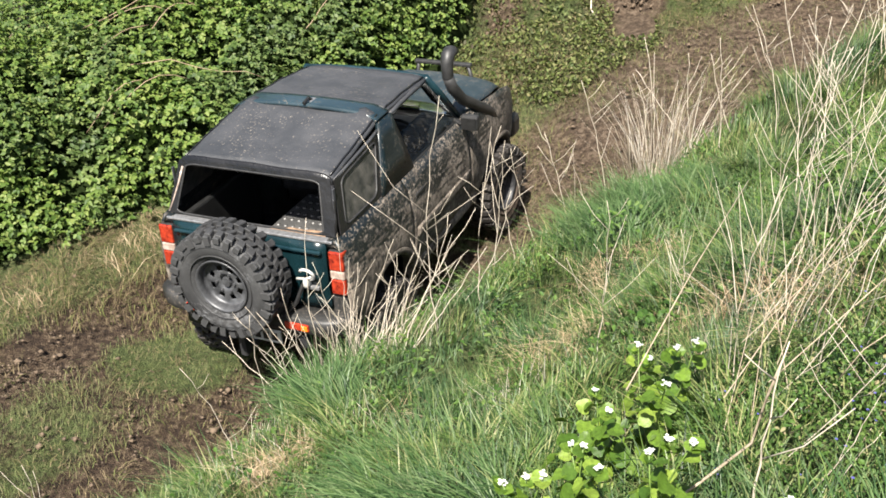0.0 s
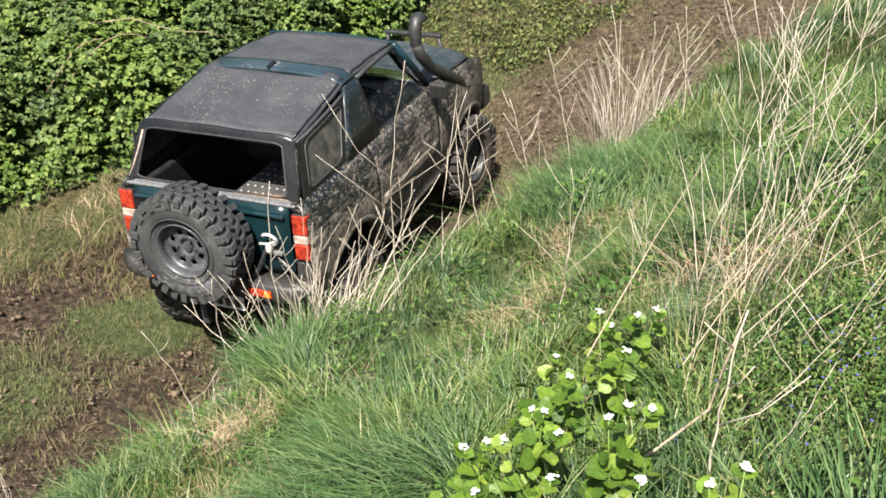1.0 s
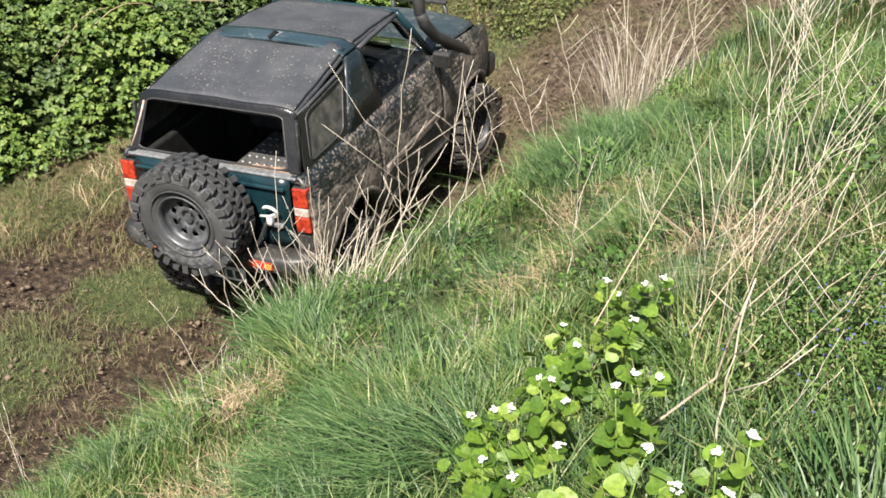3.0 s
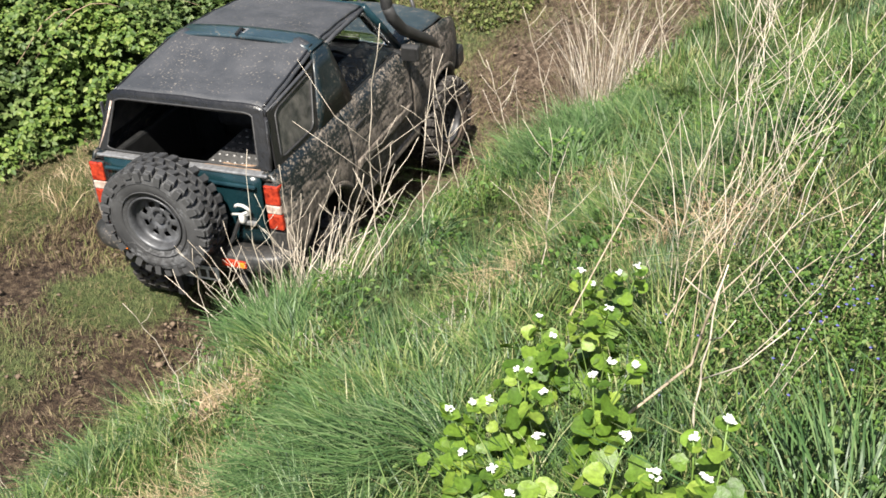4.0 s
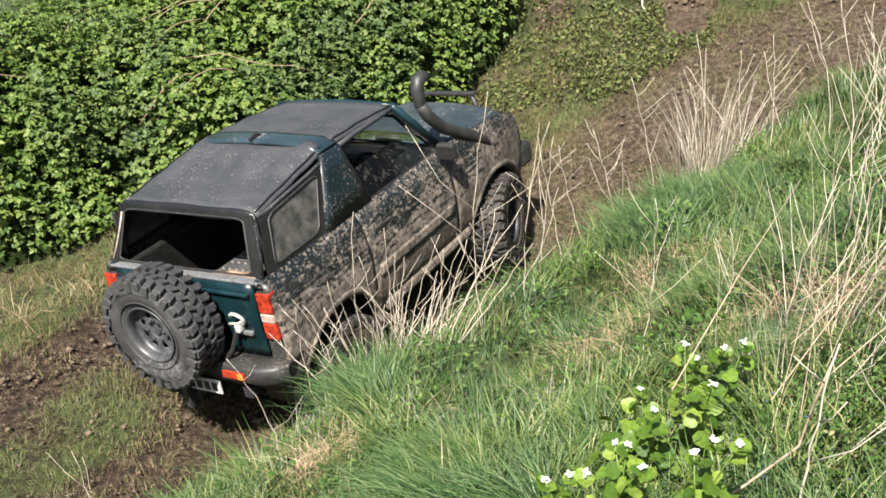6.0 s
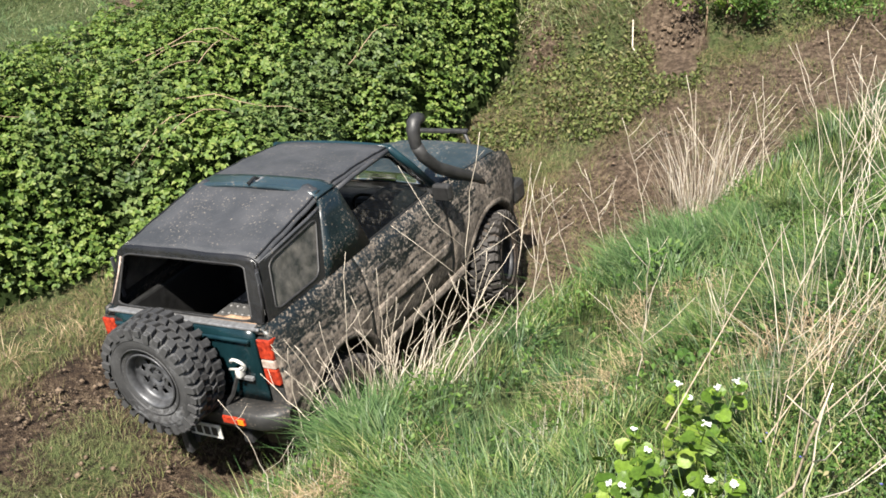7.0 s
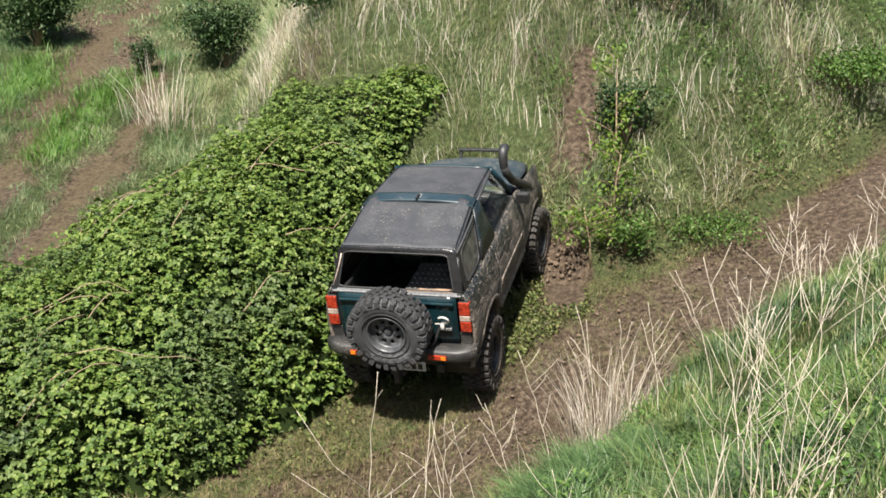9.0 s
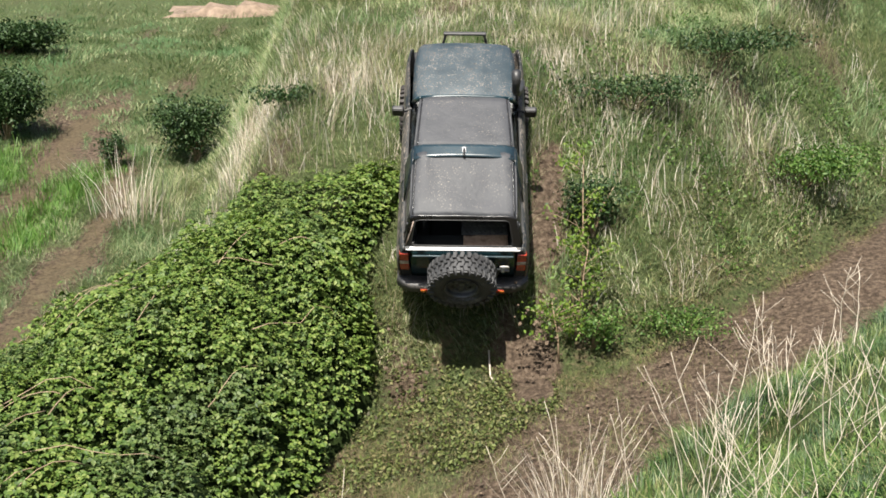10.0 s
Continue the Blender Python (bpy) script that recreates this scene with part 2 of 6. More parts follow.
ORANGE = plain("orange_lens", (0.65, 0.14, 0.01), (0.8, 0.24, 0.02), 0.2, 0.0, 30.0, 0.05, 0.001)
SEAT = plain("grey_seat_cloth", (0.022, 0.022, 0.022), (0.055, 0.054, 0.053), 0.85, 0.0, 14.0, 0.3, 0.003)
CHEQUER = plain("chequer_plate", (0.050, 0.050, 0.050), (0.15, 0.145, 0.14), 0.5, 0.4, 10.0, 0.1, 0.001)
RAG = plain("tan_cloth", (0.20, 0.12, 0.07), (0.45, 0.30, 0.2), 0.9, 0.0, 14.0, 0.4, 0.01)
# black for small parts; inside the car it also paints the cabin's shade
INK = plain("dark_paint_and_cabin_shade", (0.007, 0.007, 0.007), (0.016, 0.016, 0.016), 0.5, 0.0, 20.0, 0.1, 0.001)

GLASS, gn, gl, gb = shader("window_glass")
gb.inputs["Base Color"].default_value = (0.75, 0.80, 0.80, 1)
gb.inputs["Roughness"].default_value, gb.inputs["Transmission Weight"].default_value, gb.inputs["IOR"].default_value = 0.04, 1.0, 1.45

# side glass spattered with dried mud
MUD_GLASS, mn, ml, mb = shader("muddy_side_glass")
tint, sheen = mn.new("ShaderNodeBsdfTransparent"), mn.new("ShaderNodeMixShader")
tint.inputs[0].default_value = (0.42, 0.47, 0.47, 1)
mb.inputs["Base Color"].default_value, mb.inputs["Roughness"].default_value = (0.01, 0.01, 0.01, 1), 0.08
sheen.inputs[0].default_value = 0.22
ml.new(tint.outputs[0], sheen.inputs[1])
ml.new(mb.outputs[0], sheen.inputs[2])
dried = mn.new("ShaderNodeBsdfDiffuse")
dried.inputs[0].default_value = (0.20, 0.18, 0.155, 1)
speck = ramp(mn, [(0.54, (0.0, 0.0, 0.0)), (0.72, (0.35, 0.35, 0.35))])
ml.new(noise_node(mn, ml, 16.0, 6.0, rough=0.75).outputs[0], speck.inputs[0])
blend = mn.new("ShaderNodeMixShader")
ml.new(speck.outputs[0], blend.inputs[0])
ml.new(sheen.outputs[0], blend.inputs[1])
ml.new(dried.outputs[0], blend.inputs[2])
ml.new(blend.outputs[0], mn["Material Output"].inputs[0])

# a plastic window, scratched and clouded with mud; smudgy grey reflections are coloured in
FILM, fn, fl, fb = shader("clouded_reflecting_plastic")
ft = noise_node(fn, fl, 9.0, 6.0)
fr = ramp(fn, [(0.35, (0.02, 0.022, 0.022)), (0.62, (0.09, 0.085, 0.078)), (0.8, (0.2, 0.18, 0.15))])
fl.new(ft.outputs[0], fr.inputs[0])
fl.new(fr.outputs[0], fb.inputs["Base Color"])
fb.inputs["Roughness"].default_value = 0.3
fw = noise_node(fn, fl, 4.0, 3.0)
add_bump(fn, fl, fb, fw.outputs[0], 0.5, 0.03)

# ground: wet earth, trodden grass and dry litter, by the cover painted on the land
GROUND, en, el, eb = shader("earth")
cover = en.new("ShaderNodeVertexColor")
cover.layer_name = "cover"
cs = en.new("ShaderNodeSeparateColor")
el.new(cover.outputs[0], cs.inputs[0])
e1, e2, e3 = noise_node(en, el, 1.3, 5.0), noise_node(en, el, 14.0, 8.0, rough=0.7), noise_node(en, el, 70.0, 4.0)
soil = ramp(en, [(0.32, (0.034, 0.022, 0.014)), (0.5, (0.135, 0.094, 0.064)), (0.68, (0.30, 0.225, 0.16))])
el.new(e2.outputs[0], soil.inputs[0])
turf = ramp(en, [(0.3, (0.032, 0.046, 0.014)), (0.55, (0.098, 0.128, 0.044)), (0.75, (0.22, 0.22, 0.10))])
el.new(e2.outputs[0], turf.inputs[0])
straw = ramp(en, [(0.3, (0.07, 0.05, 0.028)), (0.6, (0.19, 0.145, 0.085)), (0.8, (0.30, 0.24, 0.15))])
el.new(e2.outputs[0], straw.inputs[0])


def edge_mask(channel):
    a = en.new("ShaderNodeMath")
    a.operation = "ADD"
    el.new(channel, a.inputs[0])
    b = en.new("ShaderNodeMath")
    b.operation = "MULTIPLY_ADD"
    el.new(e2.outputs[0], b.inputs[0])
    b.inputs[1].default_value, b.inputs[2].default_value = 0.9, -0.45
    el.new(b.outputs[0], a.inputs[1])
    r = en.new("ShaderNodeMapRange")
    r.inputs[1].default_value, r.inputs[2].default_value = 0.4, 0.6
    el.new(a.outputs[0], r.inputs[0])
    return r.outputs[0]


wet = ramp(en, [(0.34, (0.016, 0.010, 0.007)), (0.5, (0.074, 0.048, 0.031)), (0.66, (0.21, 0.155, 0.10))])
el.new(e2.outputs[0], wet.inputs[0])
earth = mix_colour(en, el, cs.outputs[0], soil.outputs[0], wet.outputs[0])
ec = mix_colour(en, el, edge_mask(cs.outputs[1]), earth, turf.outputs[0])
ec = mix_colour(en, el, edge_mask(cs.outputs[2]), ec, straw.outputs[0])
el.new(ec, eb.inputs["Base Color"])
eb.inputs["Roughness"].default_value = 0.9
eb.inputs["Specular IOR Level"].default_value = 0.25
eh = en.new("ShaderNodeMath")
eh.operation = "ADD"
el.new(e2.outputs[0], eh.inputs[0])
el.new(e3.outputs[0], eh.inputs[1])
add_bump(en, el, eb, eh.outputs[0], 1.0, 0.09)

GRASS = leafy("grass", [(0.014, 0.034, 0.008), (0.038, 0.080, 0.017), (0.076, 0.130, 0.030), (0.125, 0.180, 0.048), (0.29, 0.265, 0.13)], 0.45, 0.17,
              (1.5, [(0.012, 0.036, 0.012), (0.034, 0.076, 0.026), (0.074, 0.128, 0.046), (0.135, 0.185, 0.085)], 0.48, 0.60))
FAR_GRASS = leafy("rough_grass", [(0.085, 0.13, 0.045), (0.16, 0.21, 0.085), (0.245, 0.285, 0.13), (0.35, 0.355, 0.19), (0.52, 0.46, 0.31)], 0.6, 0.35,
                  (0.55, [(0.060, 0.120, 0.042), (0.11, 0.190, 0.072), (0.175, 0.25, 0.11), (0.28, 0.32, 0.17)], 0.44, 0.60))
TUSSOCK = leafy("tussock_grass", [(0.018, 0.044, 0.013), (0.045, 0.092, 0.027), (0.085, 0.142, 0.048), (0.145, 0.195, 0.088)], 0.45, 0.17)
MEADOW = leafy("meadow_grass", [(0.045, 0.085, 0.030), (0.085, 0.135, 0.050), (0.135, 0.185, 0.075), (0.21, 0.24, 0.115), (0.36, 0.34, 0.21)], 0.6, 0.3,
               (0.45, [(0.040, 0.095, 0.032), (0.075, 0.145, 0.052), (0.12, 0.19, 0.08)], 0.46, 0.60))
FRESH = leafy("fresh_grass", [(0.05, 0.13, 0.02), (0.085, 0.19, 0.03), (0.13, 0.245, 0.05), (0.20, 0.27, 0.09)], 0.5, 0.4)
STRAW = leafy("dry_grass", [(0.25, 0.20, 0.14), (0.38, 0.32, 0.24), (0.52, 0.46, 0.38), (0.64, 0.59, 0.52)], 0.6, 0.25)
TAN_STRAW = leafy("matted_straw", [(0.17, 0.115, 0.06), (0.30, 0.215, 0.125), (0.44, 0.335, 0.21), (0.58, 0.47, 0.32)], 0.65, 0.2)
TRODDEN = leafy("trodden_grass", [(0.040, 0.040, 0.018), (0.070, 0.090, 0.028), (0.105, 0.135, 0.042), (0.155, 0.165, 0.065), (0.24, 0.20, 0.11)], 0.7, 0.15)
LITTER = leafy("trodden_litter", [(0.055, 0.038, 0.022), (0.12, 0.088, 0.050), (0.25, 0.195, 0.11), (0.16, 0.125, 0.06), (0.10, 0.12, 0.035), (0.15, 0.165, 0.05)], 0.8, 0.15)
BRAMBLE = leafy("bramble_leaves", [(0.042, 0.080, 0.015), (0.068, 0.118, 0.021), (0.100, 0.155, 0.028), (0.135, 0.190, 0.040), (0.185, 0.225, 0.062)], 0.55, 0.28,
                (0.8, [(0.026, 0.052, 0.014), (0.055, 0.090, 0.024), (0.085, 0.125, 0.036), (0.13, 0.165, 0.058)], 0.50, 0.62))
TORN = leafy("torn_leaves", [(0.050, 0.036, 0.020), (0.050, 0.075, 0.018), (0.085, 0.105, 0.028), (0.12, 0.145, 0.040), (0.17, 0.15, 0.07)], 0.65, 0.2)
WEEDS = leafy("weed_leaves", [(0.025, 0.060, 0.010), (0.050, 0.110, 0.018), (0.085, 0.155, 0.030), (0.13, 0.19, 0.05)], 0.5, 0.3, None, 60.0)
MUSTARD = leafy("garlic_mustard_leaves", [(0.045, 0.095, 0.013), (0.085, 0.150, 0.018), (0.125, 0.205, 0.026), (0.20, 0.275, 0.042)], 0.42, 0.28, None, 70.0, True)
SHRUB = leafy("shrub_leaves", [(0.014, 0.035, 0.010), (0.030, 0.060, 0.018), (0.05, 0.085, 0.025)], 0.55, 0.2)
SAPLING = leafy("sapling_leaves", [(0.07, 0.14, 0.02), (0.12, 0.19, 0.03), (0.17, 0.23, 0.04)], 0.5, 0.4)
PETAL = leafy("white_petals", [(0.75, 0.76, 0.70), (0.85, 0.85, 0.82)], 0.5, 0.3)
BLUE = leafy("blue_petals", [(0.10, 0.10, 0.34), (0.18, 0.17, 0.46)], 0.5, 0.3)
STALK = plain("dead_stalk", (0.34, 0.285, 0.22), (0.64, 0.57, 0.47), 0.7, 0.0, 20.0, 0.3, 0.002)
OLD_STALK = plain("weathered_stalk", (0.20, 0.15, 0.105), (0.46, 0.385, 0.285), 0.75, 0.0, 26.0, 0.4, 0.003)
CANE = plain("bramble_cane", (0.16, 0.11, 0.07), (0.38, 0.28, 0.18), 0.7, 0.0, 16.0, 0.3, 0.002)
GREEN_STEM = plain("green_stem", (0.09, 0.15, 0.03), (0.15, 0.23, 0.05), 0.5, 0.0, 16.0, 0.2, 0.001)
# near-black green that paints the shade deep inside the bramble
THICKET_SHADE = plain("thicket_shade", (0.008, 0.013, 0.004), (0.022, 0.034, 0.010), 0.98, 0.0, 6.0, 0.5, 0.03)
SAND = plain("sandy_earth", (0.09, 0.062, 0.042), (0.27, 0.20, 0.145), 0.9, 0.0, 3.0, 0.6, 0.05)
CLOD = plain("mud_clods", (0.055, 0.037, 0.024), (0.19, 0.135, 0.09), 0.85, 0.0, 14.0, 0.5, 0.01)


# ---- making meshes ----
def mesh_of(name, verts, faces, material, smooth=True):
    """A mesh from arrays; all faces have as many corners as the array is wide."""
    verts, faces = np.asarray(verts, np.float32), np.asarray(faces, np.int32)
    me = bpy.data.meshes.new(name)
    me.vertices.add(len(verts))
    me.vertices.foreach_set("co", verts.ravel())
    k = faces.shape[1]
    me.loops.add(faces.size)
    me.loops.foreach_set("vertex_index", faces.ravel())
    me.polygons.add(len(faces))
    me.polygons.foreach_set("loop_start", np.arange(0, faces.size, k, dtype=np.int32))
    me.polygons.foreach_set("use_smooth", np.full(len(faces), smooth))
    me.update(calc_edges=True)
    me.validate()
    me.materials.append(material)
    return me


def part(name, bm, material, parent, label="", smooth=False):
    me = bpy.data.meshes.new(name)
    bm.normal_update()
    bm.to_mesh(me)
    bm.free()
    me.materials.append(material)
    if smooth:
        me.polygons.foreach_set("use_smooth", np.full(len(me.polygons), True))
    ob = new(name, me)
    ob.parent = parent
    return tagged(ob, label)


def blades(xyz, height, width, lean, turn, curl, rng, joints=2):
    """Bent blades of grass, each a tapered strip that arches over towards its tip."""
    n = len(xyz)
    dx, dy = np.cos(turn), np.sin(turn)
    face = turn + math.pi / 2 + rng.normal(0, 0.5, n)
    wx, wy = np.cos(face) * width / 2, np.sin(face) * width / 2
    k = 2 * joints + 1
    v = np.zeros((n, k, 3), np.float32)
    for r in range(joints + 1):
        q = r / joints
        off = lean * height * (0.55 * q + (0.45 + curl) * q * q)
        z = xyz[:, 2] - 0.03 * (q == 0) + height * (q * (1 + 0.15 * curl) - 0.70 * curl * q * q)
        for side in ((1, -1) if r < joints else (0,)):
            i = 2 * r + (side < 0)
            w = side * (1 - 0.35 * q)
            v[:, i, 0], v[:, i, 1], v[:, i, 2] = xyz[:, 0] + dx * off + w * wx, xyz[:, 1] + dy * off + w * wy, z
    tris = [t for r in range(joints - 1) for t in ((2 * r, 2 * r + 1, 2 * r + 3), (2 * r, 2 * r + 3, 2 * r + 2))]
    tris.append((k - 3, k - 2, k - 1))
    f = np.array(tris)[None] + (np.arange(n) * k)[:, None, None]
    return v.reshape(-1, 3), f.reshape(-1, 3)


def leaflets(base, way, up, length, width, fold):
    """Pointed leaves with a folded midrib: six corners and four triangles each."""
    way = way / np.linalg.norm(way, axis=1, keepdims=True)
    side = np.cross(way, up)
    side /= np.linalg.norm(side, axis=1, keepdims=True) + 1e-9
    nor = np.cross(side, way)
    n = len(base)
    v = np.zeros((n, 6, 3), np.float32)
    L, Wd = length[:, None], width[:, None]
    rows = ((0, 0, 0), (0.32, 0.5, 1), (0.70, 0.36, 0.8), (1, 0, -0.6), (0.70, -0.36, 0.8), (0.32, -0.5, 1))
    for i, (a, s, k) in enumerate(rows):
        v[:, i] = base + way * L * a + side * Wd * s + nor * Wd * k * fold[:, None]
    f = np.array([[0, 1, 3], [1, 2, 3], [0, 3, 5], [3, 4, 5]])[None] + (np.arange(n) * 6)[:, None, None]
    return v.reshape(-1, 3), f.reshape(-1, 3)


def joined(pieces):
    vs, fs, k = [], [], 0
    for v, f in pieces:
        vs.append(v)
        fs.append(f + k)
        k += len(v)
    return np.concatenate(vs), np.concatenate(fs)


def box(bm, x0, x1, y0, y1, z0, z1, bevel=0.0):
    m = Matrix.Translation(((x0 + x1) / 2, (y0 + y1) / 2, (z0 + z1) / 2)) @ Matrix.Diagonal((x1 - x0, y1 - y0, z1 - z0, 1))
    made = bmesh.ops.create_cube(bm, size=1.0, matrix=m)["verts"]
    if bevel:
        edges = list({e for v in made for e in v.link_edges})
        bmesh.ops.bevel(bm, geom=edges, offset=bevel, segments=2, affect="EDGES", profile=0.5)
    return bm


def tube(bm, points, radius, sides=8, taper=1.0, closed_ends=True):
    """A round bar along a line of points; taper: the end's radius by the start's."""
    pts = [Vector(p) for p in points]
    rings = []
    for i, p in enumerate(pts):
        way = (pts[min(i + 1, len(pts) - 1)] - pts[max(i - 1, 0)]).normalized()
        q = way.to_track_quat("Z", "Y")
        r = radius * (1 + (taper - 1) * i / (len(pts) - 1))
        rings.append([bm.verts.new(p + q @ Vector((r * math.cos(a), r * math.sin(a), 0))) for a in (2 * math.pi * k / sides for k in range(sides))])
    for a, b in zip(rings, rings[1:]):
        for k in range(sides):
            bm.faces.new((a[k], a[(k + 1) % sides], b[(k + 1) % sides], b[k]))
    if closed_ends:
        bm.faces.new(rings[0][::-1])
        bm.faces.new(rings[-1])
    return bm


def sheet(bm, grid, thick):
    """A curved panel from rows of points, given thickness along its normals."""
    vs = [[bm.verts.new(p) for p in row] for row in grid]
    faces = [bm.faces.new((a[i], a[i + 1], b[i + 1], b[i])) for a, b in zip(vs, vs[1:]) for i in range(len(a) - 1)]
    bm.normal_update()
    if thick:
        bmesh.ops.solidify(bm, geom=faces, thickness=thick)
    return bm


THICKET_SHADE.node_tree.nodes["Principled BSDF"].inputs["Specular IOR Level"].default_value = 0.05


# ---- the ground ----
def spaced(lo, hi, step, reach):
    out, d = [], step
    while sum(out) < reach:
        d *= 1.25
        out.append(d)
    c = np.cumsum(out)
    return np.concatenate([lo - c[::-1], np.arange(lo, hi, step), hi + c])


def beside(x, y, line, wide, wob=0.0):
    """How close a place lies to a line on the plan, from 1 down to 0."""
    best = np.full(np.shape(x), 1e9)
    for (ax, ay), (bx, by) in zip(line, line[1:]):
        q = np.clip(((x - ax) * (bx - ax) + (y - ay) * (by - ay)) / ((bx - ax) ** 2 + (by - ay) ** 2), 0, 1)
        best = np.minimum(best, np.hypot(x - ax - q * (bx - ax), y - ay - q * (by - ay)))
    return np.exp(-np.clip(best / wide + wob, 0, 9) ** 2)


PATH_RIGHT = ((-5.3, 13.5), (-5.07, 16.0), (-4.84, 17.8), (-4.46, 19.6), (-4.35, 21.0), (-4.9, 23.6), (-5.8, 26.0))
PATH_LEFT = ((-6.3, 17.0), (-6.19, 19.7), (-6.25, 21.9), (-6.11, 24.2), (-6.0, 26.8), (-4.3, 29.0), (-3.7, 30.2))
MIDDLE = ((-5.75, 19.2), (-5.67, 20.4), (-5.35, 21.8), (-5.0, 23.0))


def cover_of(x, y):
    """Shares of green and of dry litter on the ground (the rest is bare mud)."""
    u, s = along(x, y)
    near, far = track_near(u), track_far(u)
    wob = (lumps(x, y, 0.8, 31) - 0.5) * 0.9 + (lumps(x, y, 0.3, 32) - 0.5) * 0.4
    on_bank = ease(-0.25, 0.15, s - near + wob * 0.3)
    # the trodden floor of the cutting: muddy wheel tracks with green between them
    across = s - near
    rut = np.exp(-((across + 0.65 + wob * 0.25) / 0.34) ** 2) + np.exp(-((across + 2.25 + wob * 0.25) / 0.42) ** 2)
    green = np.clip(0.72 - rut * 1.0 + wob * 0.9, 0, 1)
    climbing = ease(5.2, 8.2, u)
    green = green * (1 - climbing) + climbing * np.clip(0.08 + wob * 0.5, 0, 1)
    verge = ease(0.15, -0.5, s - far + wob * 0.5)
    green_far = np.clip(0.72 + wob * 0.6, 0, 1)
    scar = 0.95 * beside(x, y, ((2.30, 12.4), (2.47, 13.0), (2.67, 13.7), (2.87, 14.3), (3.15, 15.2)), 0.19, wob * 1.0)
    scar = scar + 0.4 * np.exp(-((x - 2.45 - 0.28 * (y - 13.6) + wob * 0.7) / 0.20) ** 2) * ease(11.8, 12.8, y) * ease(16.2, 14.8, y + wob)
    scar = np.clip(scar + 0.75 * np.exp(-((x - 2.2 + wob * 0.6) / 0.36) ** 2 - ((y - 13.1 + wob * 0.5) / 0.7) ** 2) + 0.6 * np.exp(-((x - 0.75 + wob * 0.3) / 0.3) ** 2 - ((y - 13.3) / 0.6) ** 2), 0, 1)
    green = np.where(s > near, on_bank, green * (1 - verge) + green_far * verge) * (1 - scar)
    dry = np.where(s > near, np.clip((lumps(x, y, 0.7, 33) - 0.55) * 1.6, 0, 1) * on_bank, verge * np.clip(0.30 + wob * 0.9, 0, 1) * (1 - scar) * (1 - 0.9 * ease(0.2, 1.5, y - bank_foot(x))))
    path = np.maximum(beside(x, y, PATH_RIGHT, 0.42, wob * 0.5), 0.95 * beside(x, y, PATH_LEFT, 0.48, wob * 0.5))
    path = np.maximum(path, 0.9 * np.exp(-((x + 6.0 + wob) / 1.3) ** 2 - ((y - 26.0) / 2.0) ** 2))
    path = np.clip(path * (0.5 + 0.8 * lumps(x, y, 0.35, 35)), 0, 1)
    return green * (1 - path), np.clip(dry * (1 - path) + path * (0.42 + 0.5 * lumps(x, y, 0.6, 36)), 0, 1)


gx, gy = spaced(-10.0, 11.0, 0.085, 400), spaced(0.5, 20.0, 0.085, 400)
X, Y = np.meshgrid(gx, gy)
ruts_u, ruts_s = along(X, Y)
Z = ground_z(X, Y)
green_v, dry_v = cover_of(X, Y)
Z -= np.clip(1 - green_v, 0, 1) * 0.05 * ease(-8.5, -7.5, ruts_s) * ease(-4.5, -5.0, ruts_s)
nx = len(gx)
idx = np.arange(X.size).reshape(X.shape)
quads = np.stack([idx[:-1, :-1], idx[:-1, 1:], idx[1:, 1:], idx[1:, :-1]], -1).reshape(-1, 4)
ground_mesh = mesh_of("ground", np.stack([X, Y, Z], -1).reshape(-1, 3), quads, GROUND)
layer = ground_mesh.color_attributes.new("cover", "FLOAT_COLOR", "POINT")
layer.data.foreach_set("color", np.stack([ease(7.2, 5.0, ruts_u) * ease(-4.0, -4.6, ruts_s), green_v, dry_v, 0 * X + 1], -1).astype(np.float32).ravel())
ground = tagged(new("ground", ground_mesh), "rutted brown mud track in a grassy cutting with steep banks", "ground", kind="structure")


# ---- grasses ----
rng = np.random.default_rng(7)


def scatter(n, x0, x1, y0, y1, keep):
    x, y = rng.uniform(x0, x1, n), rng.uniform(y0, y1, n)
    m = keep(x, y) > rng.uniform(0, 1, n)
    x, y = x[m], y[m]
    return np.stack([x, y, ground_z(x, y)], 1)


def meadow(name, p, height, width, lean, material, label, clump=0.5, curl=0.5, joints=2):
    """Blades that lean together in tufts."""
    n = len(p)
    lay = lumps(p[:, 0], p[:, 1], clump, 41) * 9 + lumps(p[:, 0], p[:, 1], clump * 0.4, 42) * 4
    turn = lay + rng.normal(0, 1.0, n)
    tall = 0.40 + 1.2 * lumps(p[:, 0], p[:, 1], clump * 0.8, 43) ** 1.3
    h = height * tall * rng.uniform(0.55, 1.25, n)
    v, f = blades(p, h, width * rng.uniform(0.6, 1.3, n), lean * rng.uniform(0.3, 1.5, n), turn, np.clip(curl * rng.uniform(0.2, 1.6, n), 0, 1), rng, joints)
    return tagged(new(name, mesh_of(name, v, f, material)), label, "grass", kind="stuff")


MATS = ((-0.92, 3.62, 0.26), (-0.66, 3.50, 0.20), (-0.98, 4.30, 0.12), (-0.78, 4.40, 0.10), (0.73, 4.88, 0.22), (0.66, 4.55, 0.18), (-0.16, 4.69, 0.10), (1.14, 5.97, 0.14), (1.29, 3.96, 0.2), (1.51, 3.49, 0.25), (1.42, 6.23, 0.14))


def matted(x, y):
    return np.clip(sum(np.exp(-((x - a) ** 2 + (y - b) ** 2) / (c * c)) for a, b, c in MATS) * (1.9 * ease(0.35, 0.75, lumps(x, y, 0.13, 55))), 0, 1)


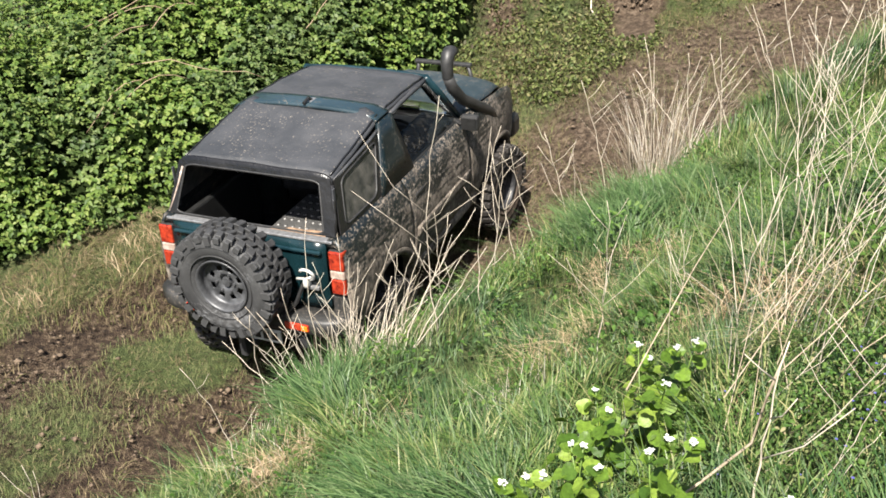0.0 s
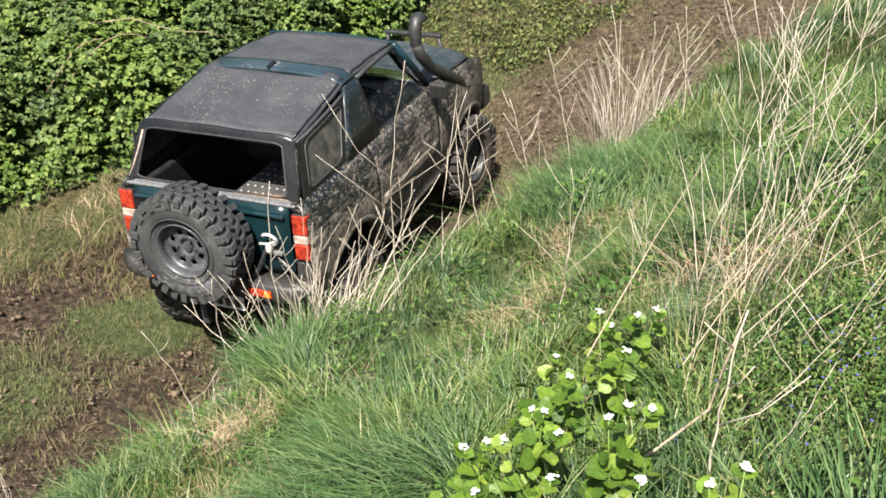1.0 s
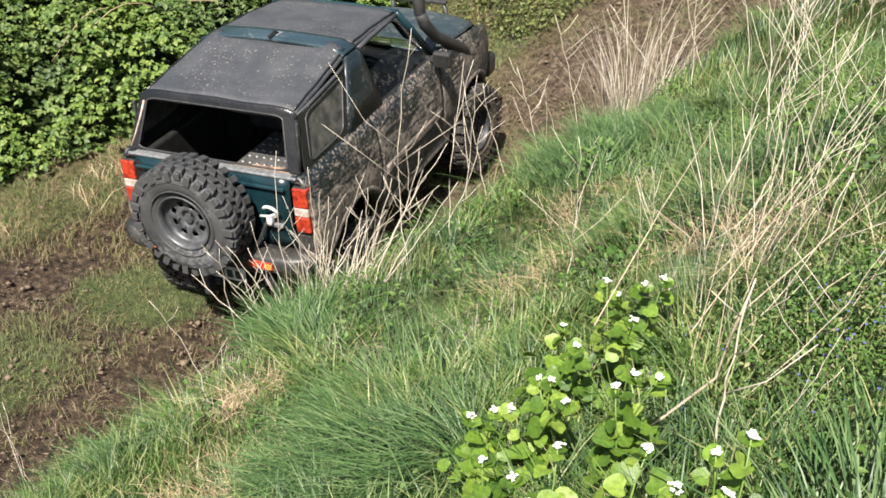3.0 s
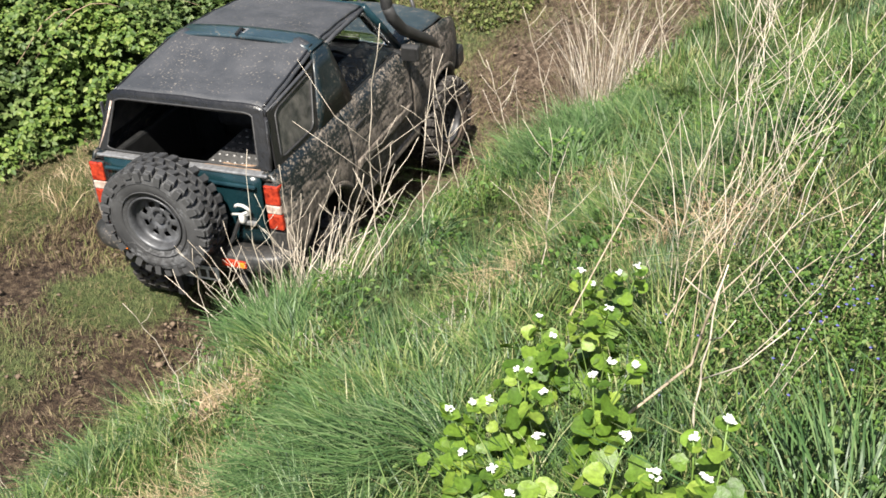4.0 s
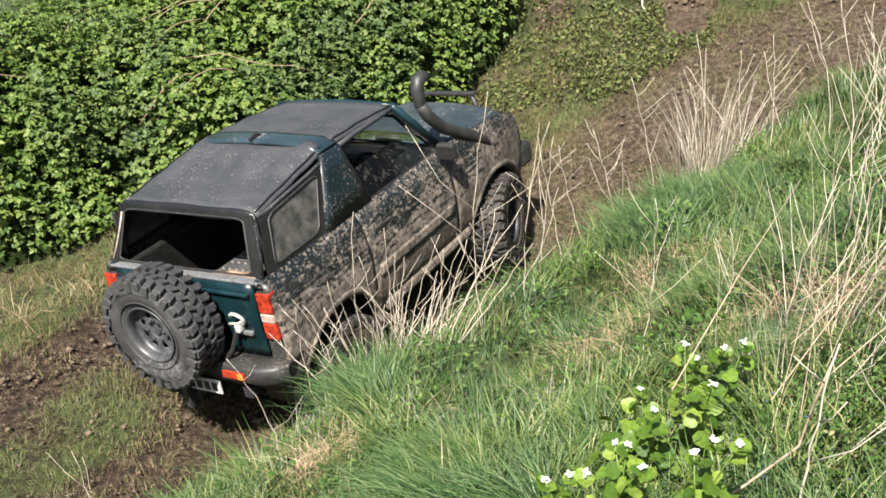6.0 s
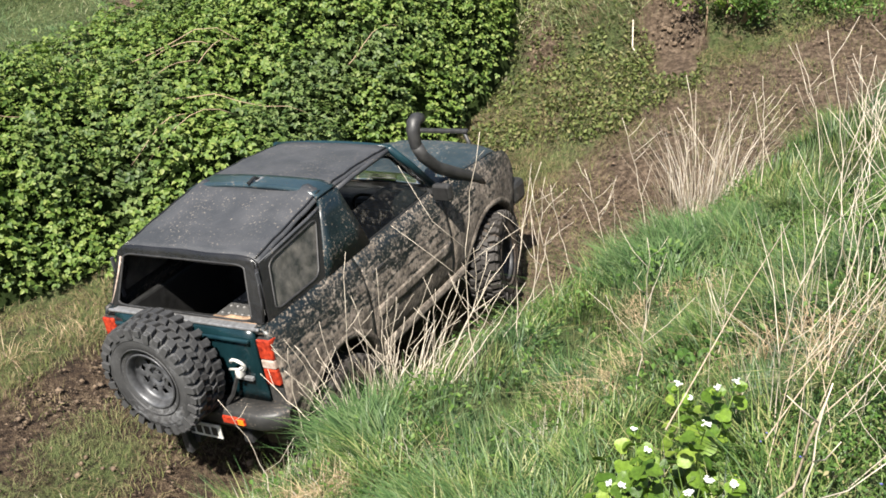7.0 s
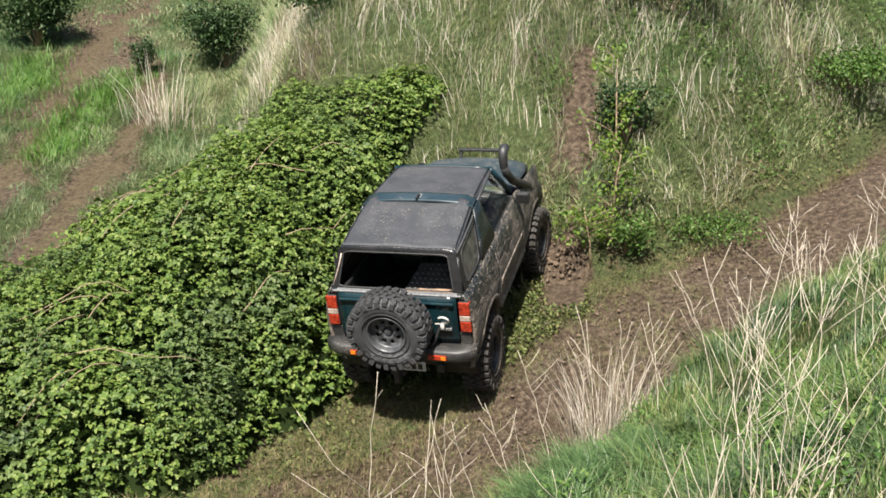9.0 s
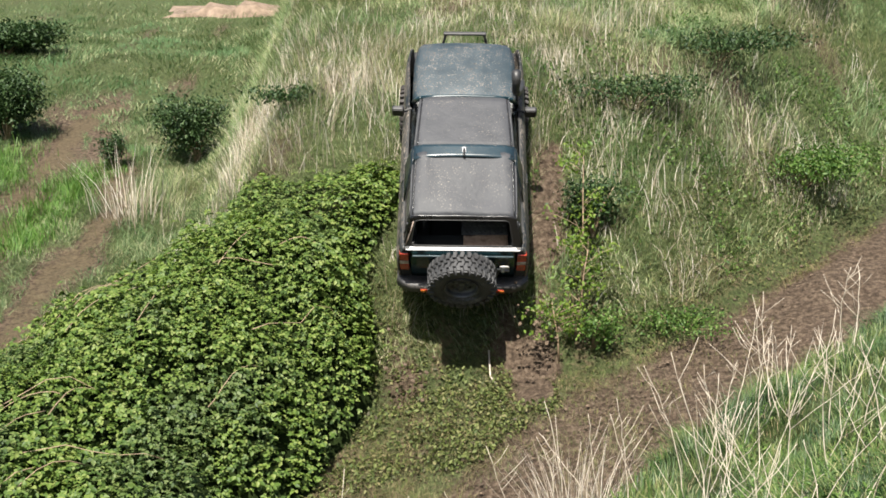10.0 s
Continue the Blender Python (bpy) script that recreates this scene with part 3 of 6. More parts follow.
NETTLES = ((1.28, 6.40, 0.30), (-1.00, 5.30, 0.16), (-0.33, 5.05, 0.18), (1.72, 3.75, 0.26), (1.95, 4.30, 0.28), (0.95, 4.05, 0.18), (2.30, 5.40, 0.30), (0.35, 5.10, 0.20), (-0.10, 6.20, 0.22))


def nettle_beds(x, y):
    return np.clip(sum(np.exp(-((x - a) ** 2 + (y - b) ** 2) / (c * c)) for a, b, c in NETTLES), 0, 1)


def on_near_bank(x, y):
    u, s = along(x, y)
    return (s > track_near(u) - 0.15) * (1 - 0.8 * matted(x, y)) * (1 - 0.6 * nettle_beds(x, y)) * (1 - 0.93 * np.exp(-((x - 1.28) / 0.42) ** 2 - ((y - 2.25) / 0.75) ** 2)) * (0.55 + 0.45 * (lumps(x, y, 0.6, 44) > 0.35)) * (0.25 + 0.75 * ease(0.30, 0.50, lumps(x, y, 0.15, 56))) * (s < 1.2)


def in_reach(x, y):
    """Thick growth where the bank lies open to the cutting, thin beyond."""
    return on_near_bank(x, y) * (0.12 + 0.88 * (np.abs(x - 0.1) < 0.58 * y + 0.45))


def near_and_close(x, y):
    return in_reach(x, y) * ease(6.2, 4.6, np.hypot(x, y))


p = scatter(250000, -3.6, 7.5, 1.2, 13.5, in_reach)
meadow("bank_grass", p, 0.19, 0.0068, 0.42, GRASS, "lush green grass lying in tufts on the near bank", 0.42, 0.5)
p = scatter(165000, -2.6, 3.6, 1.2, 6.2, near_and_close)
meadow("bank_grass_close", p, 0.205, 0.0046, 0.5, GRASS, "fine arching green grass on the top of the near bank", 0.34, 0.62, 3)
p = scatter(30000, -3.6, 7.5, 1.2, 13.5, lambda x, y: on_near_bank(x, y) * ease(0.60, 0.85, lumps(x, y, 0.7, 33)))
meadow("dry_grass", p, 0.13, 0.0032, 0.9, TAN_STRAW, "pale dry grass lying among the green", 0.3, 0.5)
p = scatter(330000, -5.0, 4.0, 4.5, 13.5, lambda x, y: cover_of(x, y)[0] * (along(x, y)[1] < track_near(along(x, y)[0])) * (bramble_z(x, y) < 0.1))
meadow("trodden_grass", p, 0.026, 0.0034, 1.9, TRODDEN, "short trodden grass between the muddy ruts", 0.5, 0.6)


def on_verge(x, y):
    u, s = along(x, y)
    return (s < track_far(u) + 0.2) * (y < bank_foot(x) + 1.5) * (bramble_z(x, y) < 0.15) * (cover_of(x, y)[0] > 0.22) * (0.35 + 0.65 * (lumps(x, y, 0.5, 45) > 0.45))


p = scatter(170000, -4.5, 8.5, 8.0, 17.0, on_verge)
meadow("trodden_litter", p, 0.045, 0.0055, 2.0, LITTER, "brown trodden litter and torn leaves beside the track", 0.25, 0.9)


def on_hill(x, y):
    u, s = along(x, y)
    return (y > bank_foot(x) + 0.3 - 6 * ease(-3, -5, x)) * (bramble_z(x, y) < 0.05) * (s < track_far(u) - 0.1) * (cover_of(x, y)[0] > 0.25)


def by_path(x, y):
    return ease(-1.9, -4.3, x + (lumps(x, y, 1.0, 74) - 0.5) * 1.6)


p = scatter(64000, -9.5, -1.8, 9.0, 26, lambda x, y: on_hill(x, y) * by_path(x, y))
meadow("path_side_grass", p, 0.15, 0.0088, 1.1, MEADOW, "rough green grass beside the far path", 0.9, 0.5)
p = scatter(172000, -4.8, 11.5, 12.5, 26, lambda x, y: on_hill(x, y) * (1 - by_path(x, y)))
meadow("hill_grass", p, 0.20, 0.0088, 1.0, FAR_GRASS, "rough green and straw coloured grass on the far bank", 0.9, 0.5)
p = scatter(120000, -20, 14, 25, 50, lambda x, y: (cover_of(x, y)[0] > 0.25) * ease(52, 24, y) * (np.abs(x) < 0.42 * y + 2))
meadow("distant_grass", p, 0.20, 0.022, 1.2, MEADOW, "rough grass on the slope behind", 2.0, 0.5)


def dry_patch(x, y):
    return on_hill(x, y) * ease(-2.9, -1.7, x) * np.clip(0.55 * ease(0.62, 0.85, lumps(x, y, 1.6, 46)) + np.exp(-((x + 0.6) / 1.8) ** 2 - ((y - 16.6) / 1.2) ** 2) + np.exp(-((x - 2.6) / 1.6) ** 2 - ((y - 16.4) / 1.9) ** 2), 0, 1)


p = scatter(90000, -5, 10, 13.5, 24, lambda x, y: np.clip(dry_patch(x, y) * 0.55 + 0.10 * on_hill(x, y) * ease(0.50, 0.72, lumps(x, y, 0.8, 59)) * ease(-3.5, -2.5, x), 0, 1))
meadow("tall_dry_grass", p, 0.50, 0.0065, 0.45, STRAW, "tall pale dry grass standing on the far bank", 0.7, 0.3)

# fresh green tufts between the wheel tracks of the far path
p = scatter(30000, -8.5, -4.2, 18, 25, lambda x, y: np.maximum(beside(x, y, MIDDLE, 0.42), np.exp(-((x + 7.2) / 0.55) ** 2 - ((y - 22.6) / 1.2) ** 2)))
meadow("fresh_tufts", p, 0.26, 0.013, 0.5, FRESH, "bright fresh grass between the wheel tracks of the path", 0.5, 0.4)

# tussocks: many long blades from one root, bent one way
c = scatter(2600, -3.6, 6.5, 1.3, 12.5, lambda x, y: in_reach(x, y) * (0.15 + 0.85 * ease(0.4, 0.6, lumps(x, y, 0.9, 53))) * 0.55)
k = 70
root = np.repeat(c, k, 0)
spread = rng.normal(0, 1, (len(root), 2)) * 0.045
root[:, :2] += spread
root[:, 2] = ground_z(root[:, 0], root[:, 1])
turn = np.repeat(rng.uniform(0, 6.283, len(c)), k) + rng.normal(0, 0.55, len(root))
tall = np.repeat(rng.uniform(0.20, 0.34, len(c)), k) * rng.uniform(0.6, 1.15, len(root))
v, f = blades(root, tall, 0.0052 * rng.uniform(0.7, 1.3, len(root)), np.repeat(rng.uniform(0.35, 0.95, len(c)), k) * rng.uniform(0.6, 1.3, len(root)), turn, rng.uniform(0.3, 0.9, len(root)), rng, 3)
tagged(new("grass_tussocks", mesh_of("grass_tussocks", v, f, GRASS)), "arching tussocks of long green grass", "grass", kind="stuff")



def great_tussock(x, y, wide, tall, turn, n, seed):
    """One broad tussock whose long blades all arch the same way."""
    r = np.random.default_rng(seed)
    px, py = x + r.normal(0, wide, n), y + r.normal(0, wide * 0.8, n)
    pts = np.stack([px, py, ground_z(px, py)], 1)
    ways = math.radians(turn) + (lumps(px, py, 0.12, seed) - 0.5) * 2.4 + r.normal(0, 0.5, n)
    v, f = blades(pts, tall * r.uniform(0.5, 1.15, n), 0.0066 * r.uniform(0.6, 1.3, n), r.uniform(0.3, 1.2, n), ways, r.uniform(0.35, 0.9, n), r, 4)
    return tagged(new("great_tussock", mesh_of("great_tussock", v, f, TUSSOCK)), "broad tussock of long arching blue-green grass", "grass", group="great tussocks", kind="stuff")


for k, row in enumerate(((-0.20, 3.25, 0.17, 0.25, 200, 900), (-0.50, 3.50, 0.12, 0.22, 225, 500), (0.08, 2.85, 0.13, 0.24, 180, 600), (-0.62, 4.85, 0.13, 0.27, 110, 650), (-0.80, 5.15, 0.10, 0.22, 150, 350), (-0.32, 3.90, 0.15, 0.24, 190, 500),
                         (1.60, 7.00, 0.20, 0.27, 100, 900), (1.15, 6.60, 0.17, 0.27, 120, 700), (2.10, 7.50, 0.22, 0.20, 95, 600), (1.05, 1.58, 0.12, 0.24, 20, 500), (-1.75, 4.35, 0.16, 0.22, 200, 500))):
    great_tussock(*row, 600 + k)

# dry growth along the bramble's foot, scraps on the floor, and flattened straw on the near bank
p = scatter(26000, -6.5, -2.0, 6.0, 11.5, lambda x, y: (bramble_z(x, y) < 0.3) * (bramble_z(x, y) > -0.32) * (lumps(x, y, 0.6, 49) > 0.42) * (along(x, y)[1] < -6.6))
meadow("thicket_edge_grass", p[::2], 0.20, 0.0040, 0.9, TAN_STRAW, "dry grass along the foot of the brambles", 0.3, 0.6)
p = scatter(60000, -6.5, 1.2, 6.0, 14.5, lambda x, y: (bramble_z(x, y) < 0.3) * (bramble_z(x, y) > -0.45) * (along(x, y)[1] < -6.4))
meadow("thicket_edge_green", p, 0.085, 0.0050, 0.9, LITTER, "rough grass along the foot of the brambles", 0.3, 0.6)
p = scatter(90000, -5.5, 6.0, 4.6, 14.0, lambda x, y: (along(x, y)[1] < track_near(along(x, y)[0])) * (along(x, y)[1] > track_far(along(x, y)[0]) - 0.4) * ease(0.42, 0.62, lumps(x, y, 0.4, 50)) * 0.6)
meadow("mud_scraps", p, 0.022, 0.0050, 2.6, LITTER, "trampled scraps of grass in the mud", 0.2, 0.9)
p = scatter(150000, -2.5, 3.0, 2.6, 7.0, lambda x, y: 0.75 * matted(x, y) * (along(x, y)[1] > track_near(along(x, y)[0])))
p[:, 2] += 0.02 + 0.09 * rng.uniform(0, 1, len(p))
meadow("straw_mat", p, 0.050, 0.0030, 3.2, TAN_STRAW, "flattened mats of pale straw on the near bank", 0.12, 0.9)

# low broad-leaved weeds on the near bank
p = scatter(64000, -3.4, 6.5, 1.4, 12.5, lambda x, y: np.clip(in_reach(x, y) * ease(0.44, 0.62, lumps(x, y, 0.55, 47)) * 0.8 + 1.6 * nettle_beds(x, y) * (lumps(x, y, 0.09, 58) > 0.40), 0, 1))
bed = nettle_beds(p[:, 0], p[:, 1])
p[:, 2] += rng.uniform(0.06, 0.20, len(p)) + bed * rng.uniform(0.0, 0.16, len(p))
turn = rng.uniform(0, 6.283, len(p))
way = np.stack([np.cos(turn), np.sin(turn), rng.normal(0.0, 0.4, len(p))], 1)
up = np.stack([rng.normal(0, 0.3, len(p)), rng.normal(0, 0.3, len(p)), np.ones(len(p))], 1)
size = rng.uniform(0.022, 0.044, len(p)) * (1 + 0.35 * bed)
v, f = leaflets(p, way, up, size, size * 0.6, rng.uniform(0.1, 0.4, len(p)))
tagged(new("nettle_patch", mesh_of("nettle_patch", v, f, WEEDS)), "low green nettles and ivy leaves on the near bank", "weeds", kind="stuff")

# clods of mud on the track
p = scatter(85000, -5.0, 8.0, 4.8, 17.0, lambda x, y: (1 - cover_of(x, y)[0]) * (along(x, y)[1] < track_near(along(x, y)[0])) * (along(x, y)[1] > track_far(along(x, y)[0]) - 0.4) * (0.25 + 0.75 * (lumps(x, y, 0.4, 48) > 0.55)))
unit = np.array([(1, 0, 0), (-1, 0, 0), (0, 1, 0), (0, -1, 0), (0, 0, 0.45), (0, 0, -0.45)], float)
tri = np.array([(0, 2, 4), (2, 1, 4), (1, 3, 4), (3, 0, 4), (2, 0, 5), (1, 2, 5), (3, 1, 5), (0, 3, 5)])
r = rng.gamma(1.5, 0.0044, len(p)) + 0.003
v = (p[:, None] + unit[None] * r[:, None, None] * rng.uniform(0.35, 1.7, (len(p), 6, 1))).reshape(-1, 3)
f = (tri[None] + (np.arange(len(p)) * 6)[:, None, None]).reshape(-1, 3)
tagged(new("mud_clods", mesh_of("mud_clods", v, f, CLOD)), "crumbled clods of brown mud on the track", "mud", kind="stuff")


# ---- the bramble thicket ----
def bramble_thicket():
    thing = tagged(new("bramble_thicket"), "dense bramble thicket with bright green leaves on the bank", "bush")
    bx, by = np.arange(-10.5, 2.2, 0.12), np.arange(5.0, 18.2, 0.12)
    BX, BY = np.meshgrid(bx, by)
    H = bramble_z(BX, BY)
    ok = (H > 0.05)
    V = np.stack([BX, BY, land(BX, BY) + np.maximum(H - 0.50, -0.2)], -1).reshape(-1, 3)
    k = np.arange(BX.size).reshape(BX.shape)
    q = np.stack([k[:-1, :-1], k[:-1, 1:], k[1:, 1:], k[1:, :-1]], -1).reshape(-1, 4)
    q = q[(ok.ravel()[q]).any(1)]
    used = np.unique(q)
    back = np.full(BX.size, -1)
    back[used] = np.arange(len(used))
    # dark sheet below the leaves, added as the shade seen through their gaps
    core = new("shade_core", mesh_of("shade_core", V[used], back[q], THICKET_SHADE))
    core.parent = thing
    n = 480000
    x, y = rng.uniform(-10.5, 2.2, n), rng.uniform(5.0, 18.2, n)
    h = bramble_z(x, y)
    e = 0.06
    sx = (bramble_z(x + e, y) + land(x + e, y) - bramble_z(x - e, y) - land(x - e, y)) / (2 * e)
    sy = (bramble_z(x, y + e) + land(x, y + e) - bramble_z(x, y - e) - land(x, y - e)) / (2 * e)
    steep = np.clip(np.sqrt(1 + sx * sx + sy * sy), 1, 5)
    m = (h > 0.08) & (rng.uniform(0, 5, n) < steep * (0.80 + 0.75 * ease(0.26, 0.46, lumps(x, y, 0.32, 51)))) & (y < 16.5)
    x, y, h, sx, sy = x[m], y[m], h[m], np.clip(sx[m], -2.5, 2.5), np.clip(sy[m], -2.5, 2.5)
    n = len(x)
    out = np.stack([-sx, -sy, np.ones(n) * 0.9], 1)
    out /= np.linalg.norm(out, axis=1, keepdims=True)
    deep = rng.uniform(0, 1, n) ** 1.4 * 0.36 - 0.05
    sprig = rng.uniform(0, 1, n) < 0.02
    deep = np.where(sprig, -rng.uniform(0.05, 0.22, n), deep)
    p = np.stack([x, y, land(x, y) + h], 1) - out * deep[:, None]
    p += out * ((lumps(x, y, 0.24, 52) - 0.5) * 0.27)[:, None]
    up = out * 0.45 + np.array([0, 0, 0.8]) + rng.normal(0, 0.33, (n, 3))
    up /= np.linalg.norm(up, axis=1, keepdims=True)
    t = rng.normal(0, 1, (n, 3))
    t -= up * (t * up).sum(1, keepdims=True)
    t /= np.linalg.norm(t, axis=1, keepdims=True)
    b = np.cross(up, t)
    size = rng.uniform(0.036, 0.076, n) * (0.8 + 0.4 * lumps(x, y, 0.8, 57))
    pieces = []
    for ang, ln in ((0.0, 1.0), (1.15, 0.85), (-1.15, 0.85)):
        w = t * math.cos(ang) + b * math.sin(ang) - up * 0.18
        pieces.append(leaflets(p + t * (0.2 * size)[:, None] * (ang == 0), w, up, size * ln, size * ln * 0.72, rng.uniform(0.05, 0.35, n)))
    v, f = joined(pieces)
    leaves = new("leaves", mesh_of("leaves", v, f, BRAMBLE))
    leaves.parent = thing
    tagged(leaves, "bright green three-part bramble leaves", kind="stuff")
    for _ in range(44):
        x0, y0 = rng.uniform(-5.5, -0.3), rng.uniform(9, 14)
        if bramble_z(x0, y0) < 0.5:
            continue
        a, ln = 0.7 + rng.normal(0, 0.45) + (math.pi if rng.uniform() < 0.5 else 0.0), rng.uniform(0.6, 1.6)
        pts = []
        for k in range(7):
            q = k / 6
            xx, yy = x0 + math.cos(a) * ln * q, y0 + math.sin(a) * ln * q
            pts.append((xx, yy, float(land(xx, yy) + max(bramble_z(xx, yy), 0.1)) + 0.10 * math.sin(q * 3.1) - 0.03))
        if max(q[2] for q in pts) - min(q[2] for q in pts) > 0.5:
            continue
        part("cane", tube(bmesh.new(), pts, 0.006, 5, 0.5), CANE, thing, "arching pale brown bramble cane", True)
    return thing


bramble_thicket()


# ---- dead stalks: foot x and y, then how far the tip lies from it ----
STALKS_BY_CAR = [
    (-1.11, 4.39, -0.22, -0.06, 0.82),
    (-0.32, 4.49, -0.10, -0.01, 0.39),
    (-1.02, 5.75, -0.25, -0.05, 1.04),
    (-1.11, 5.66, -0.13, -0.03, 1.03),
    (-0.77, 6.02, -0.12, -0.02, 1.50),
    (-0.70, 6.07, 0.00, 0.00, 1.31),
    (-0.77, 6.01, -0.09, -0.01, 1.15),
    (-0.65, 6.15, 0.08, 0.01, 1.05),
    (-0.59, 6.19, 0.26, 0.02, 1.18),
    (-0.56, 6.23, 0.36, 0.02, 1.07),
    (-0.51, 6.27, 0.13, 0.01, 0.76),
    (-0.86, 5.90, -0.21, -0.03, 1.04),
    (1.16, 4.44, 0.00, -0.00, 0.50),
    (1.13, 3.36, 0.26, -0.10, 0.71),
    (1.04, 2.98, 0.04, -0.01, 0.94),
    (0.89, 2.82, 0.39, -0.15, 0.93),
    (1.26, 3.22, 0.19, -0.08, 0.86),
    (1.51, 4.36, 0.11, -0.04, 1.02),
]
STALKS_ON_BANK = [
    (-0.02, 5.54, 0.00, 0.00, 1.71),
    (0.71, 4.02, -0.00, 0.00, 0.94),
    (1.09, 4.14, -0.02, 0.00, 0.56),
    (0.25, 5.88, 0.10, -0.00, 1.34),
    (0.12, 6.07, 0.31, -0.01, 0.91),
    (1.95, 5.17, -0.24, 0.09, 1.27),
    (1.53, 8.46, -0.35, 0.06, 1.46),
    (2.40, 9.21, -0.15, 0.04, 1.07),
    (1.94, 8.88, -0.17, 0.04, 1.59),
    (2.42, 8.43, -0.12, 0.03, 1.07),
    (1.70, 4.48, 0.09, -0.03, 1.07),
    (1.74, 4.17, 0.01, -0.00, 1.14),
    (2.76, 7.57, 0.08, -0.03, 1.25),
    (1.99, 4.66, 0.08, -0.03, 0.66),
    (1.55, 3.38, 0.01, -0.01, 0.56),
    (-0.02, 6.82, -0.04, -0.00, 1.06),
]
STALKS_BY_TRACK = [
    (0.39, 7.25, 0.07, -0.00, 1.45),
    (0.63, 7.50, -0.25, 0.02, 1.15),
    (0.84, 7.74, -0.30, 0.03, 1.04),
    (1.11, 8.02, -0.27, 0.03, 1.05),
    (-2.23, 4.44, -0.07, -0.03, 1.09),
    (-2.17, 4.51, -0.10, -0.05, 1.01),
    (1.22, 2.77, 0.02, -0.01, 0.49),
    (0.96, 3.34, 0.05, -0.02, 0.39),
    (0.95, 2.17, 0.14, -0.07, 0.46),
    (1.02, 2.07, 0.07, -0.03, 0.30),
    (2.53, 10.16, -0.55, 0.12, 0.73),
    (2.67, 9.01, -0.26, 0.07, 0.76),
    (2.81, 8.16, -0.34, 0.11, 1.18),
    (3.09, 7.76, -0.26, 0.10, 1.12),
    (2.97, 6.56, -0.04, 0.02, 1.09),
    (2.83, 5.64, -0.02, 0.01, 1.11),
    (3.09, 7.21, -0.40, 0.16, 0.77),
    (2.80, 5.37, 0.14, -0.07, 0.82),
    (2.14, 10.30, -0.18, 0.04, 0.69),
    (2.94, 7.99, 0.30, -0.12, 0.90),
    (2.93, 6.20, 0.26, -0.13, 0.94),
    (3.16, 7.60, -0.18, 0.07, 0.64),
]


def dead_stalk(x, y, dx, dy, dz, seed, thick=None, bare=False):
    r = random.Random(seed)
    z = float(ground_z(np.array([x]), np.array([y]))[0])
    far = math.hypot(x, y)
    thing = tagged(new("dead_stalk"), "pale dry bare stalk standing in the grass", "stalk", group="dead stalks on the bank")
    thing.matrix_basis = pose(x, y, z - 0.02)
    tall = math.sqrt(dx * dx + dy * dy + dz * dz)
    side = Vector((r.uniform(-1, 1), r.uniform(-1, 1), 0)) * 0.07 * tall
    tip = Vector((dx, dy, dz))
    def at(q):
        return tip * q + side * math.sin(q * math.pi) + Vector((0.008 * math.sin(q * 23 + seed), 0.008 * math.cos(q * 19 + seed), 0)) * min(1, tall)
    t = thick or (0.0007 + 0.0005 * tall + 0.00042 * far)
    part("stem", tube(bmesh.new(), [at(k / 9) for k in range(10)], t, 6, 0.4), STALK, thing, "", True)
    for _ in range(r.choice((1, 2, 3)) if bare else r.choice((3, 4, 5, 6, 8)) if tall > 0.5 else r.choice((0, 1))):
        q = r.uniform(0.35, 0.92)
        a, ln = r.uniform(0, 6.28), tall * r.uniform(0.18, 0.5) * (1.25 - q)
        out = Vector((math.cos(a), math.sin(a), 0)) * ln * 0.75
        p0 = at(q)
        part("twig", tube(bmesh.new(), [p0, p0 + out * 0.5 + Vector((0, 0, ln * 0.35)), p0 + out + Vector((0, 0, ln * r.uniform(0.6, 1.1)))], t * 0.55, 5, 0.5), STALK, thing, "", True)
    return thing


for i, row in enumerate(STALKS_BY_CAR + STALKS_ON_BANK + STALKS_BY_TRACK):
    dead_stalk(*row, seed=i, bare=i < 12)
rnd = random.Random(5)
# looser stalks among them on the upper bank
for i in range(17):
    q = rnd.uniform(0, 1)
    x, y = 1.3 + 2.0 * q + rnd.uniform(-0.5, 0.6), 2.9 + 5.2 * q + rnd.uniform(-0.9, 0.9)
    dead_stalk(x, y, rnd.uniform(-0.15, 0.40), rnd.uniform(-0.2, 0.15), rnd.uniform(0.35, 1.0), 100 + i)
for i in range(11):
    x, y = rnd.uniform(2.6, 5.6), 0
    y = 1.05 * x + rnd.uniform(4.2, 6.6)
    dead_stalk(x, y, rnd.uniform(-0.4, 0.3), rnd.uniform(-0.2, 0.2), rnd.uniform(0.5, 1.2), 200 + i)
# a fan of straight pale stalks along the crest of the bank by the car
for i in range(30):
    q = rnd.uniform(0, 1)
    x, y = -0.95 + 0.80 * q + rnd.gauss(0, 0.06), 5.62 - 0.10 * q + rnd.gauss(0, 0.10)
    dead_stalk(x, y, -0.26 + 0.60 * q + rnd.gauss(0, 0.15), rnd.uniform(-0.05, 0.2), rnd.uniform(0.35, 0.95) * (0.75 + 0.35 * q), 300 + i, 0.0034 + 0.0012 * rnd.random(), True)


